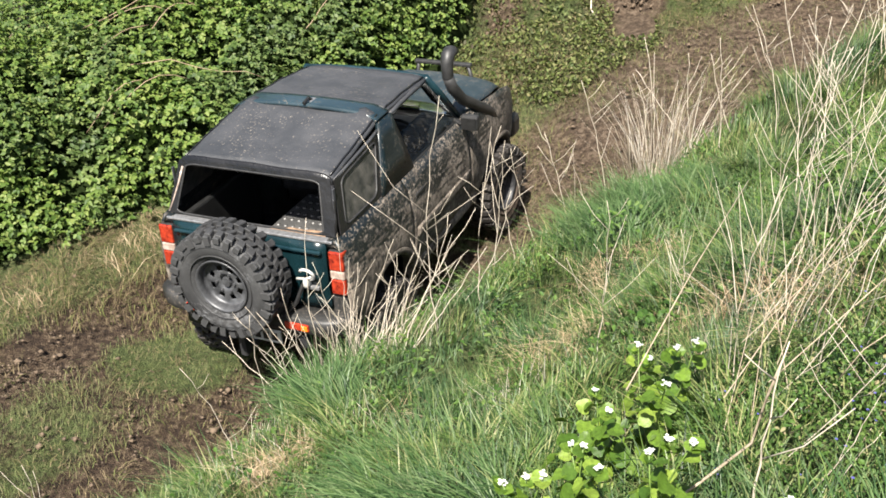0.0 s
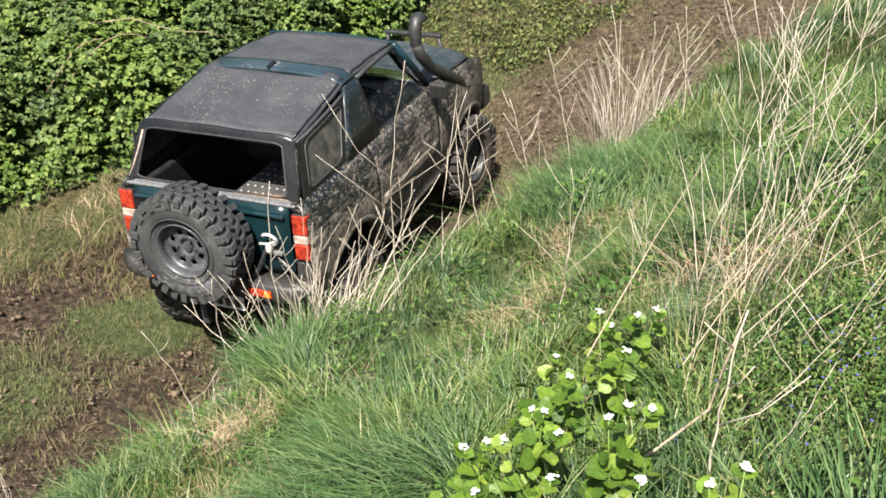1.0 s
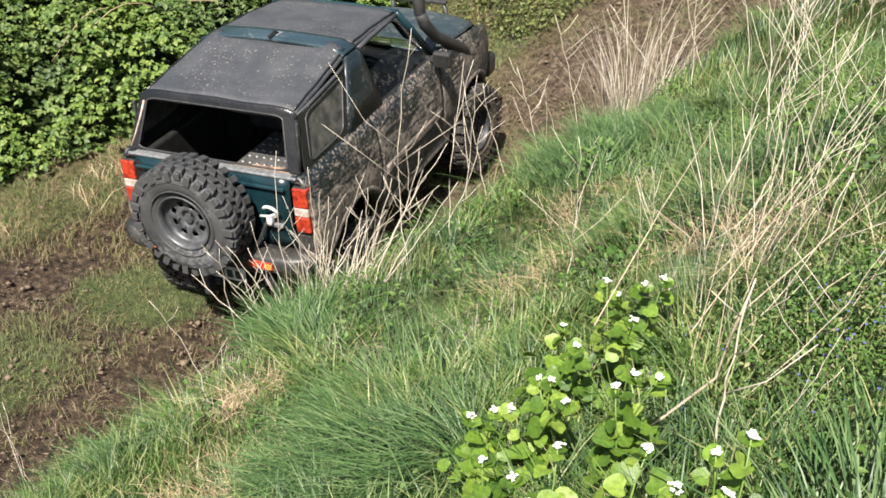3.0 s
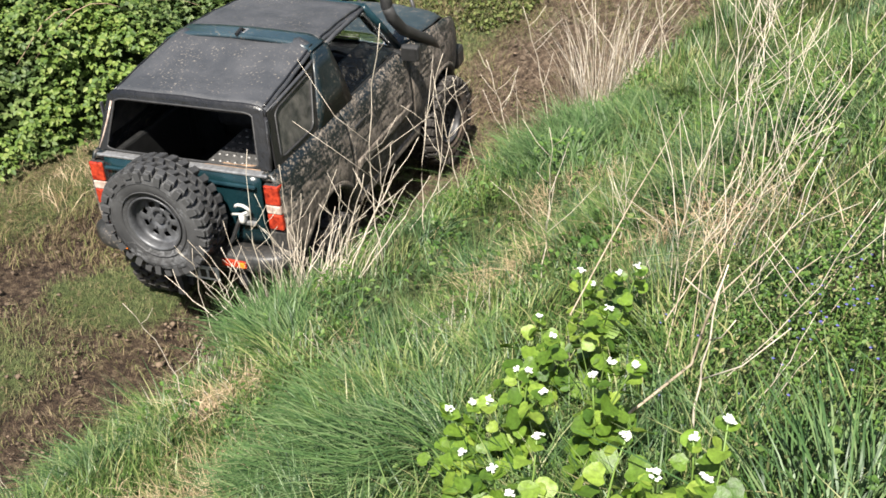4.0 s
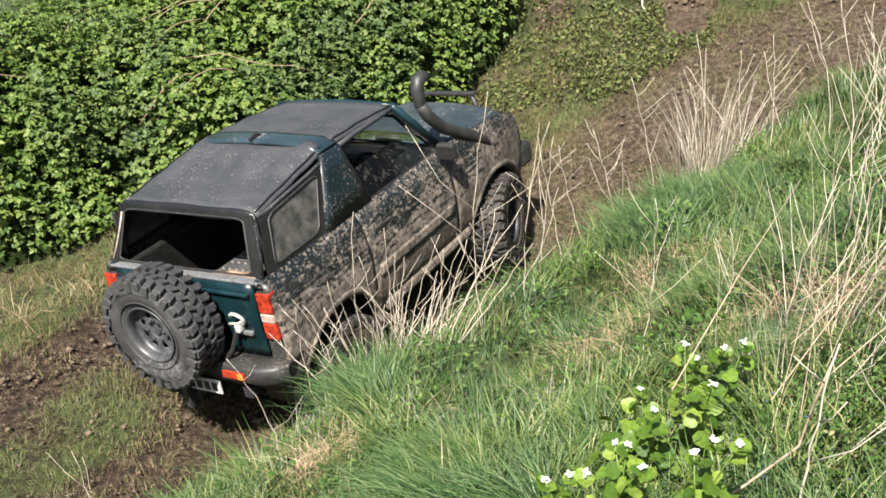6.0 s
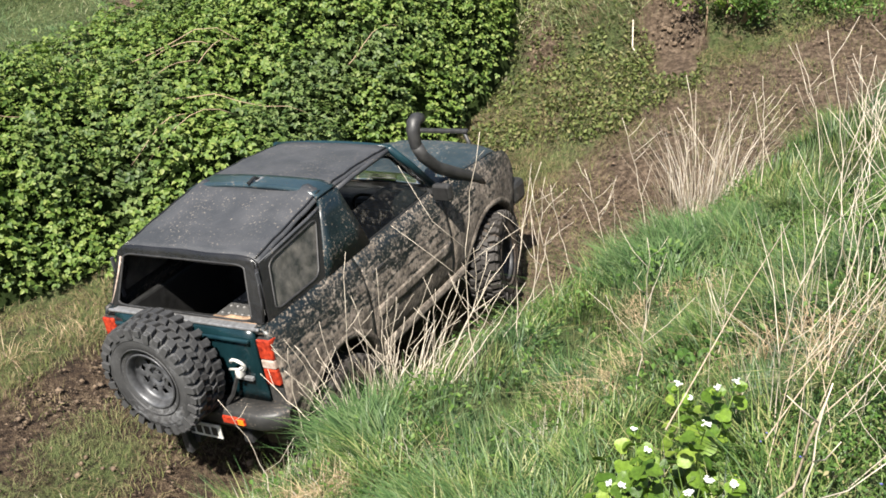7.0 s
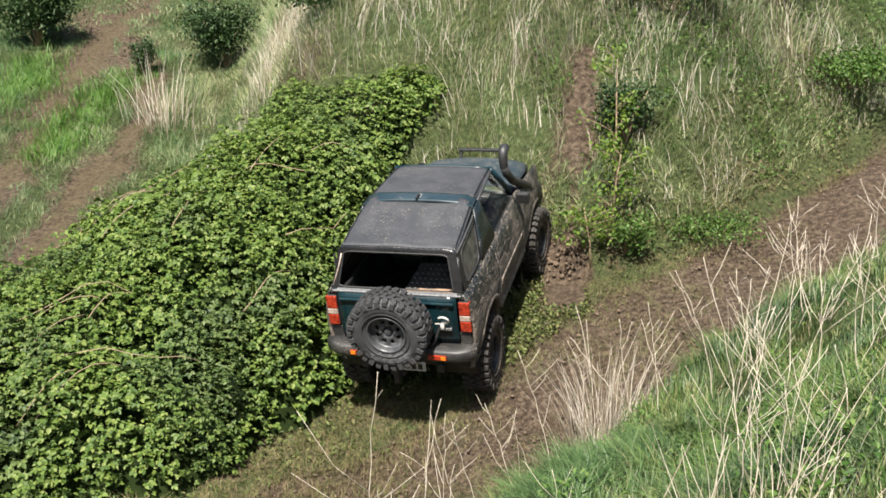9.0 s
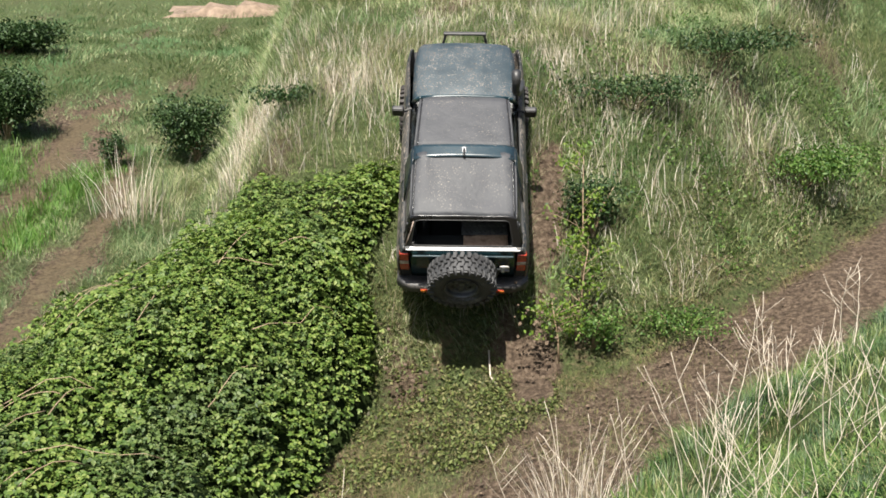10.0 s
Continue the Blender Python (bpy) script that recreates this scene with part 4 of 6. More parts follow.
def fine_tuft(x, y, n, tall, seed, spread=0.22):
    """A fan of fine dry stems from one root."""
    r = np.random.default_rng(seed)
    px, py = x + r.normal(0, spread, n), y + r.normal(0, spread * 0.7, n)
    p = np.stack([px, py, ground_z(px, py)], 1)
    turn = np.arctan2(py - y, px - x) + r.normal(0, 0.5, n)
    v, f = blades(p, tall * r.uniform(0.45, 1.1, n), 0.0012 + 0.0006 * math.hypot(x, y) * r.uniform(0.5, 1.2, n), r.uniform(0.05, 0.7, n), turn, np.full(n, 0.1), r)
    return tagged(new("dry_tuft", mesh_of("dry_tuft", v, f, STRAW)), "fan of fine pale dry stems", "grass", group="dry tufts", kind="stuff")


fine_tuft(2.12, 9.45, 250, 1.15, 1, 0.16)
fine_tuft(2.45, 9.62, 60, 0.85, 2, 0.14)
fine_tuft(1.72, 9.2, 40, 0.7, 3, 0.14)
fine_tuft(-0.50, 5.60, 90, 0.6, 4, 0.20)
fine_tuft(3.4, 8.6, 36, 0.7, 5, 0.3)
fine_tuft(4.3, 9.6, 40, 0.7, 6, 0.4)
fine_tuft(1.25, 3.1, 60, 0.75, 7, 0.22)
fine_tuft(1.6, 3.7, 50, 0.8, 8, 0.25)
fine_tuft(-3.9, 20.4, 120, 1.5, 9, 0.35)
fine_tuft(0.4, 4.3, 60, 0.3, 10, 0.18)
fine_tuft(-1.3, 5.0, 120, 0.28, 11, 0.25)
fine_tuft(-0.75, 4.4, 160, 0.22, 12, 0.25)

# a thick broken stalk lying over the others
thing = tagged(new("fallen_stalk"), "thick pale dead stalk leaning over the grass", "stalk")
part("stem", tube(bmesh.new(), [(0.51, 2.2, 3.26), (0.64, 2.24, 3.36), (0.75, 2.25, 3.47), (0.86, 2.28, 3.56), (0.87, 2.26, 3.73), (0.87, 2.2, 3.9)], 0.0046, 8, 0.8), OLD_STALK, thing, "", True)
dead_stalk(0.84, 2.12, -0.00, 0.00, 0.68, 400, 0.0046)
# a sheaf of old stalks blown flat on the upper bank
for i in range(16):
    a, b = Vector((0.99, 2.54, 3.44)), Vector((1.63, 3.26, 3.66))
    off = Vector((rnd.gauss(0.04, 0.16), rnd.gauss(0, 0.20), rnd.uniform(-0.02, 0.16)))
    q0, q1 = rnd.uniform(-0.1, 0.4), rnd.uniform(0.6, 1.2)
    p0, p1 = a.lerp(b, q0) + off, a.lerp(b, q1) + off * 1.3 + Vector((rnd.gauss(0, 0.16), rnd.gauss(0, 0.18), rnd.uniform(-0.05, 0.14)))
    thing = tagged(new("flattened_stalk"), "old tan stalk blown flat over the grass", "stalk", group="flattened stalks")
    part("stem", tube(bmesh.new(), [p0, p0.lerp(p1, 0.5) + Vector((0, 0, 0.03)), p1], rnd.uniform(0.0012, 0.0026), 6, 0.6), OLD_STALK, thing, "", True)


# ---- garlic mustard ----
def heart_leaf(bm, at, way, size, r):
    """A broad heart-shaped leaf with a toothed edge, cupped along its midrib."""
    way = way.normalized()
    side = way.cross(Vector((0, 0, 1))).normalized()
    side = (Matrix.Rotation(r.uniform(-0.75, 0.75), 3, way) @ side).normalized()
    up = side.cross(way)
    edge = []
    for k in range(18):
        a = 2 * math.pi * k / 18
        c, s = math.cos(a), math.sin(a)
        rad = (0.5 + 0.10 * abs(s)) * (1 - 0.38 * max(0, -c) ** 6) * (1.0 + 0.05 * (k % 2))
        f, w = 0.42 + rad * c + 0.16 * max(0, c) ** 8, rad * s
        edge.append(bm.verts.new(at + (way * f + side * w + up * (0.16 * abs(w) - 0.22 * f * f + 0.03 * math.sin(5 * a))) * size))
    mid = [bm.verts.new(at + (way * f + up * (-0.22 * f * f - 0.03)) * size) for f in (0.15, 0.5)]
    for k in range(18):
        bm.faces.new((edge[k], edge[(k + 1) % 18], mid[1 if (k < 7 or k > 10) else 0]))
    bm.faces.new((edge[7], mid[0], mid[1])), bm.faces.new((mid[0], edge[11], mid[1]))
    return bm


def garlic_mustard(x, y, heads, leaf, seed):
    r = random.Random(seed)
    z = float(ground_z(np.array([x]), np.array([y]))[0])
    thing = tagged(new("garlic_mustard"), "garlic mustard with bright heart-shaped leaves and white flowers", "plant", group="garlic mustard plants")
    thing.matrix_basis = pose(x, y, z)
    for k in range(12 + 4 * len(heads)):
        a, d = r.uniform(0, 6.28), r.uniform(0.02, 0.15)
        foot = Vector((math.cos(a) * d, math.sin(a) * d, r.uniform(0.05, 0.24)))
        part("leaf", heart_leaf(bmesh.new(), foot, Vector((math.cos(a), math.sin(a), r.uniform(-0.7, 0.3))), r.uniform(0.030, 0.068), r), MUSTARD, thing, "", True)
    for hx, hy, hz in heads:
        tip = Vector((hx - x, hy - y, hz - z))
        root = Vector((r.uniform(-0.05, 0.05), r.uniform(-0.05, 0.05), 0))
        bend = Vector((r.uniform(-0.04, 0.04), r.uniform(-0.04, 0.04), 0))
        def at(q):
            return root.lerp(tip, q) + bend * math.sin(q * 3.14)
        part("stem", tube(bmesh.new(), [at(k / 5) for k in range(6)], 0.0035, 6, 0.6), GREEN_STEM, thing, "", True)
        turn = r.uniform(0, 6.28)
        for k in range(leaf + 9):
            q = 0.15 + 0.80 * k / (leaf + 9)
            turn += 2.4 + r.uniform(-0.3, 0.3)
            size = 0.062 * (1.15 - 0.66 * q) * r.uniform(0.6, 1.25) + 0.008
            way = Vector((math.cos(turn), math.sin(turn), r.uniform(-0.9, 0.7)))
            p = at(q) + way * r.uniform(0.010, 0.030)
            part("leaf", heart_leaf(bmesh.new(), p, way, size, r), MUSTARD, thing, "", True)
        flower = bmesh.new()
        for _ in range(13):
            c = tip + Vector((r.gauss(0, 0.0055), r.gauss(0, 0.0055), r.uniform(0.0, 0.012)))
            spin = r.uniform(0, 1.57)
            for k in range(4):
                a = spin + k * 1.571
                d, e = Vector((math.cos(a), math.sin(a), 0.25)), Vector((-math.sin(a), math.cos(a), 0))
                vs = [flower.verts.new(c + v) for v in (Vector(), d * 0.0032 + e * 0.0025, d * 0.0058, d * 0.0032 - e * 0.0025)]
                flower.faces.new(vs)
        part("flower_head", flower, PETAL, thing, "cluster of small white flowers")
        for k in range(4):
            a = r.uniform(0, 6.28)
            way = Vector((math.cos(a), math.sin(a), 0.5))
            part("top_leaf", heart_leaf(bmesh.new(), tip - Vector((0, 0, 0.02)), way, r.uniform(0.022, 0.04), r), MUSTARD, thing, "", True)


garlic_mustard(0.76, 2.96, [(0.73, 3.24, 3.21), (0.72, 2.99, 3.33), (0.80, 2.96, 3.40), (0.86, 2.95, 3.43), (0.70, 2.65, 3.48)], 6, 1)
garlic_mustard(0.53, 2.80, [(0.53, 2.67, 3.36), (0.53, 2.93, 3.24)], 6, 2)
garlic_mustard(0.41, 2.38, [(0.39, 2.49, 3.37), (0.42, 2.44, 3.41), (0.43, 2.22, 3.52)], 6, 3)
garlic_mustard(0.24, 2.38, [(0.25, 2.39, 3.33), (0.18, 2.43, 3.27), (0.29, 2.33, 3.39)], 6, 4)
garlic_mustard(0.60, 2.16, [(0.61, 2.21, 3.63), (0.64, 2.09, 3.72), (0.55, 2.17, 3.62)], 5, 5)
garlic_mustard(0.27, 1.90, [(0.25, 1.88, 3.57), (0.37, 1.95, 3.61), (0.19, 2.05, 3.46), (0.27, 1.71, 3.66)], 7, 6)
garlic_mustard(0.53, 1.61, [(0.53, 1.72, 3.82), (0.53, 1.50, 3.93)], 2, 7)
garlic_mustard(0.64, 1.53, [(0.60, 1.41, 4.01), (0.63, 1.58, 3.95), (0.70, 1.59, 3.99)], 2, 8)

# small blue flowers in the ivy
rb = random.Random(9)
for k in range(70):
    x, y = 1.25 + rb.gauss(0, 0.20), 2.35 + rb.gauss(0, 0.36)
    z = float(ground_z(np.array([x]), np.array([y]))[0])
    bm = bmesh.new()
    top = Vector((0, 0, rb.uniform(0.10, 0.20)))
    for j in range(5):
        a = j * 1.2566
        d, e = Vector((math.cos(a), math.sin(a), 0.2)), Vector((-math.sin(a), math.cos(a), 0))
        bm.faces.new([bm.verts.new(top + v) for v in (Vector(), d * 0.003 + e * 0.0022, d * 0.0052, d * 0.003 - e * 0.0022)])
    flower = tagged(new("blue_flower"), "tiny violet-blue flower in the grass", "flower", group="blue flowers")
    flower.matrix_basis = pose(x, y, z)
    part("petals", bm, BLUE, flower)
    part("stem", tube(bmesh.new(), [(0, 0, -0.01), (0.004, 0.002, top.z * 0.5), (0, 0, top.z)], 0.0012, 4), GREEN_STEM, flower)


# ivy and low weeds round the blue flowers
p = scatter(60000, 0.4, 3.0, 1.4, 4.4, lambda x, y: np.exp(-((x - 1.28) / 0.42) ** 2 - ((y - 2.4) / 0.75) ** 2))
p[:, 2] += rng.uniform(0.02, 0.17, len(p))
turn = rng.uniform(0, 6.283, len(p))
way = np.stack([np.cos(turn), np.sin(turn), rng.normal(0.0, 0.5, len(p))], 1)
up = rng.normal(0, 0.35, (len(p), 3)) + np.array([0, 0, 1.0])
size = rng.uniform(0.008, 0.021, len(p))
v, f = leaflets(p, way, up, size, size * 0.7, rng.uniform(0.1, 0.4, len(p)))
tagged(new("ivy_patch", mesh_of("ivy_patch", v, f, WEEDS)), "small-leaved ivy and weeds on the near bank", "weeds", kind="stuff")


p = scatter(15000, 0.4, 3.0, 1.4, 4.4, lambda x, y: np.exp(-((x - 1.32) / 0.42) ** 2 - ((y - 2.4) / 0.75) ** 2))
p[:, 2] += rng.uniform(0.03, 0.19, len(p))
turn = rng.uniform(0, 6.283, len(p))
way = np.stack([np.cos(turn), np.sin(turn), rng.normal(0.0, 0.5, len(p))], 1)
size = rng.uniform(0.008, 0.022, len(p))
v, f = leaflets(p, way, rng.normal(0, 0.35, (len(p), 3)) + np.array([0, 0, 1.0]), size, size * 0.55, rng.uniform(0.1, 0.4, len(p)))
tagged(new("withered_leaves", mesh_of("withered_leaves", v, f, TRODDEN)), "withered brown and olive leaves among the ivy", "leaves", kind="stuff")


# ---- shrubs, saplings and the far slope ----
def leaf_cloud(n, place, size, r):
    """Leaves at the given places, turned every way."""
    p = place
    way = r.normal(0, 1, (n, 3)) + np.array([0, 0, -0.1])
    up = r.normal(0, 0.5, (n, 3)) + np.array([0, 0, 1.0])
    s = size * r.uniform(0.6, 1.3, n)
    return leaflets(p, way, up, s, s * 0.55, r.uniform(0.1, 0.3, n))


def shrub(x, y, wide, tall, leaf, label, seed, material=None):
    r = np.random.default_rng(seed)
    z = float(land(x, y))
    thing = tagged(new("shrub"), label, "shrub")
    thing.matrix_basis = pose(x, y, z)
    ends = []
    for k in range(9):
        a, ln = r.uniform(0, 6.28), r.uniform(0.3, 1.0)
        end = Vector((math.cos(a) * wide * 0.42 * ln, math.sin(a) * wide * 0.42 * ln, tall * r.uniform(0.5, 0.95)))
        part("branch", tube(bmesh.new(), [(0, 0, -0.05), end * 0.5 + Vector((0, 0, tall * 0.1)), end], 0.018 * tall, 5, 0.3), CANE, thing, "", True)
        ends += [np.array(end), np.array(end * 0.7)]
    ends = np.array(ends)
    n = int(2600 * wide * tall)
    c = ends[r.integers(0, len(ends), n)]
    p = c + r.normal(0, 1, (n, 3)) * np.array([wide * 0.13, wide * 0.13, tall * 0.13])
    p[:, 2] = np.abs(p[:, 2])
    v, f = leaf_cloud(n, p, leaf, r)
    ob = new("foliage", mesh_of("foliage", v, f, material or SHRUB))
    ob.parent = thing
    tagged(ob, kind="stuff")


shrub(-7.5, 25.0, 1.6, 1.5, 0.09, "dark green evergreen shrub beside the far path", 1)
shrub(-3.05, 23.3, 1.5, 1.35, 0.08, "dark green young conifer-like shrub", 2)
shrub(-4.8, 23.1, 0.6, 0.7, 0.07, "small dark shrub beside the far path", 3)
shrub(4.5, 15.9, 2.1, 0.45, 0.06, "low dark bramble bush on the far bank", 4)
shrub(6.3, 17.2, 2.8, 0.5, 0.06, "low dark bramble bush high on the far bank", 5)
shrub(7.4, 16.1, 2.4, 0.6, 0.06, "low green bush over the track", 6, WEEDS)
shrub(3.5, 14.3, 0.8, 0.8, 0.06, "small dark bush beside the bare strip of earth", 7)
shrub(4.5, 13.3, 1.6, 0.35, 0.05, "low green weeds on the verge of the track", 8, WEEDS)
shrub(3.2, 13.1, 0.8, 0.5, 0.05, "leafy green weeds beside the track", 9, WEEDS)
shrub(-0.7, 16.8, 1.3, 0.3, 0.07, "dark scrub in the dry grass", 10)
shrub(8.5, 20.0, 3.2, 0.6, 0.07, "low dark scrub on the hillside", 11)
shrub(-9.8, 33.0, 3.0, 0.9, 0.12, "broad dark scrub on the far slope", 12)


def sapling(x, y, dx, dy, tall, seed):
    r = np.random.default_rng(seed)
    z = float(land(x, y))
    thing = tagged(new("sapling"), "thin bare-stemmed sapling with yellow-green leaves", "sapling", group="saplings on the far bank")
    thing.matrix_basis = pose(x, y, z)
    part("trunk", tube(bmesh.new(), [(0, 0, -0.05), (dx * 0.4 + 0.02, dy * 0.4, tall * 0.4), (dx * 0.7, dy * 0.7, tall * 0.75), (dx, dy, tall)], 0.016, 6, 0.35), CANE, thing, "", True)
    pts = []
    for k in range(14):
        q = r.uniform(0.35, 1.0)
        a, ln = r.uniform(0, 6.28), r.uniform(0.15, 0.45)
        p0 = Vector((dx * q, dy * q, tall * q))
        p1 = p0 + Vector((math.cos(a) * ln, math.sin(a) * ln, ln * 0.5))
        part("twig", tube(bmesh.new(), [p0, p0.lerp(p1, 0.5) + Vector((0, 0, 0.02)), p1], 0.005, 4, 0.5), CANE, thing, "", True)
        pts += [np.array(p1), np.array(p0.lerp(p1, 0.6))]
    pts = np.array(pts)
    n = 420
    p = pts[r.integers(0, len(pts), n)] + r.normal(0, 0.07, (n, 3))
    v, f = leaf_cloud(n, p, 0.06, r)
    ob = new("foliage", mesh_of("foliage", v, f, SAPLING))
    ob.parent = thing
    tagged(ob, kind="stuff")


sapling(3.15, 13.5, 0.05, 0.1, 2.1, 1)
sapling(2.75, 12.95, -0.1, 0.0, 0.8, 2)
sapling(3.0, 13.2, 0.15, -0.1, 1.2, 3)

# green growth on the foot of the far bank, over the litter
p = scatter(46000, -2.6, 9.5, 8.8, 18.0, lambda x, y: on_verge(x, y) * ease(0.25, 0.55, lumps(x, y, 0.9, 71)) * ease(0.1, -0.7, along(x, y)[1] - track_far(along(x, y)[0])))
p[:, 2] += rng.uniform(0.0, 0.10, len(p))
v, f = leaf_cloud(len(p), p, 0.05, rng)
tagged(new("ground_ivy", mesh_of("ground_ivy", v, f, TORN)), "torn bramble and ivy leaves on the foot of the bank", "leaves", kind="stuff")

p = scatter(11000, -0.6, 2.6, 11.2, 13.8, lambda x, y: (bramble_z(x, y) < 0.25) * (cover_of(x, y)[0] > 0.3) * (0.25 + 0.75 * (lumps(x, y, 0.28, 72) > 0.45)))
p[:, 2] += rng.uniform(0.0, 0.07, len(p))
v, f = leaf_cloud(len(p), p, 0.055, rng)
tagged(new("torn_leaves", mesh_of("torn_leaves", v, f, TORN)), "torn green and brown leaves trodden into the foot of the bank", "leaves", kind="stuff")

p = scatter(26000, 2.3, 10.0, 12.6, 19.0, lambda x, y: on_hill(x, y) * ease(0.50, 0.66, lumps(x, y, 0.7, 73)) * ease(6.0, 1.0, y - bank_foot(x)))
p[:, 2] += rng.uniform(0.02, 0.26, len(p))
v, f = leaf_cloud(len(p), p, 0.055, rng)
tagged(new("bank_weeds", mesh_of("bank_weeds", v, f, WEEDS)), "drifts of low green weeds on the far bank", "weeds", kind="stuff")

# a broken pale branch on the bank
thing = tagged(new("broken_branch"), "broken pale branch lying on the bank", "branch")
pts = [(1.88, 13.27), (1.86, 13.0), (1.92, 12.7), (1.89, 12.4), (1.90, 12.14)]
part("stem", tube(bmesh.new(), [(x, y, float(land(x, y)) + 0.06) for x, y in pts], 0.011, 7, 0.7), STALK, thing, "", True)

# the bare scarp far up the slope
scarp = bmesh.new()
rows = []
for k in range(14):
    x = -6.6 + k * 0.45
    h = 0.75 * math.sin(math.pi * k / 13) * (0.7 + 0.3 * math.sin(k * 1.9)) + 0.05
    rows.append([(x, 42.0 + 0.3 * math.sin(k), float(land(x, 42.0)) - 0.3), (x, 42.2 + 0.2 * math.sin(k * 2), float(land(x, 42)) + h * 0.7), (x, 42.9, float(land(x, 42)) + h), (x, 45.5, float(land(x, 45.5)) + 0.1)])
sheet(scarp, rows, 0)
part("earth_scarp", scarp, SAND, None, "", True)
tagged(bpy.data.objects["earth_scarp"], "bare sandy scarp on the far slope", "earth", kind="structure")


# ---- the off-road car: its own space has y ahead from the tailgate, z up from the wheels' foot ----
REAR_AXLE, FRONT_AXLE, HUB, TYRE = 0.62, 3.03, 0.42, 0.42


def flank_x(y, z):
    x = float(np.interp(z, [0.5, 0.60, 0.78, 1.02, 1.2, 1.32, 1.40], [0.73, 0.755, 0.80, 0.815, 0.80, 0.77, 0.725]))
    return x * (1 - 0.13 * max(0.0, (y - 3.1) / 0.6) ** 2) * (1 - 0.03 * max(0.0, (0.3 - y) / 0.3) ** 2)


def flank_bottom(y):
    z = 0.60
    for c in (REAR_AXLE, FRONT_AXLE):
        if abs(y - c) < 0.5:
            z = max(z, HUB + math.sqrt(0.25 - (y - c) ** 2) + 0.02)
    return z


def flank(y0, y1, side, top, n=24):
    """A panel of the car's side from y0 to y1, cut out round the wheels."""
    grid = []
    for i in range(n + 1):
        y = y0 + (y1 - y0) * i / n
        a, b = flank_bottom(y), top(y)
        grid.append([(side * flank_x(y, a + (b - a) * k / 9), y, a + (b - a) * k / 9) for k in range(10)])
    bm = sheet(bmesh.new(), grid, 0.025 * side)
    bmesh.ops.recalc_face_normals(bm, faces=bm.faces)
    return bm


def lathe(bm, profile, sides, skip=None):
    """Turns a profile of (radius, x) round the x axis; skip(k, j) leaves a face out."""
    rings = [[bm.verts.new((x, r * math.cos(2 * math.pi * j / sides), r * math.sin(2 * math.pi * j / sides))) for j in range(sides)] for r, x in profile]
    for k, (a, b) in enumerate(zip(rings, rings[1:])):
        for j in range(sides):
            if not (skip and skip(k, j)):
                bm.faces.new((a[j], a[(j + 1) % sides], b[(j + 1) % sides], b[j]))
    return bm


def tyre_mesh():
    """The carcass of a wide mud tyre; its axle lies along x, its outer face at +x."""
    bm = lathe(bmesh.new(), [(0.20, 0.10), (0.225, 0.125), (0.30, 0.145), (0.355, 0.14), (0.385, 0.115), (0.395, 0.06), (0.397, 0.0), (0.395, -0.06), (0.385, -0.115), (0.355, -0.14), (0.30, -0.145), (0.225, -0.125), (0.20, -0.10)], 56)
    for r in (0.255, 0.325):
        lathe(bm, [(r - 0.005, 0.132), (r, 0.1475), (r + 0.005, 0.141)], 56)
    bmesh.ops.recalc_face_normals(bm, faces=bm.faces)
    return bm


def block_mesh(x0, x1, r0, r1, wide, skew, rubber):
    """One tread block standing on top of the tyre."""
    bm = bmesh.new()
    vs = []
    for r, w, inset in ((r0, wide, 0.0), (r1 - 0.006, wide * 0.94, 0.0), (r1, wide * 0.80, 0.12)):
        for x, t in ((x0, -1), (x1, -1), (x1, 1), (x0, 1)):
            x = x + ((x0 + x1) / 2 - x) * inset
            vs.append(bm.verts.new((x, t * w / 2 + skew * (x - (x0 + x1) / 2), r)))
    for k in (0, 4):
        for a in range(4):
            bm.faces.new((vs[k + a], vs[k + (a + 1) % 4], vs[k + 4 + (a + 1) % 4], vs[k + 4 + a]))
    bm.faces.new(vs[8:])
    bmesh.ops.recalc_face_normals(bm, faces=bm.faces)
    me = bpy.data.meshes.new("tread_block")
    bm.to_mesh(me)
    bm.free()
    me.materials.append(rubber)
    return me


def tread(parent, rubber):
    """Staggered blocks round the tyre: two rows on the crown, two on the shoulders."""
    for s in (-1, 1):
        kinds = [block_mesh(s * 0.058, s * 0.130, 0.383, 0.427, 0.056, 0.22 * s, rubber), block_mesh(s * 0.004, s * 0.066, 0.386, 0.423, 0.046, -0.40 * s, rubber),
                 block_mesh(s * 0.118, s * 0.154, 0.340, 0.414, 0.048, 0.0, rubber), block_mesh(s * 0.118, s * 0.152, 0.366, 0.414, 0.050, 0.0, rubber)]
        for i in range(30):
            b = 2 * math.pi * i / 30 + (0.105 if s > 0 else 0)
            for kind, a in ((kinds[0], b), (kinds[1], b + 0.095), (kinds[2 + i % 2], b)):
                ob = new("tread_block", kind)
                ob.parent = parent
                ob.matrix_basis = Matrix.Rotation(a, 4, "X")


def rim_mesh():
    prof = [(0.215, 0.128), (0.205, 0.136), (0.195, 0.122), (0.182, 0.090), (0.186, 0.082), (0.172, 0.055), (0.139, 0.060), (0.100, 0.066), (0.082, 0.064), (0.070, 0.066), (0.060, 0.050), (0.040, 0.048)]
    bm = lathe(bmesh.new(), prof, 48, lambda k, j: k == 6 and j % 6 in (1, 2, 3))
    bmesh.ops.recalc_face_normals(bm, faces=bm.faces)
    bmesh.ops.solidify(bm, geom=bm.faces[:], thickness=0.006)
    return bm


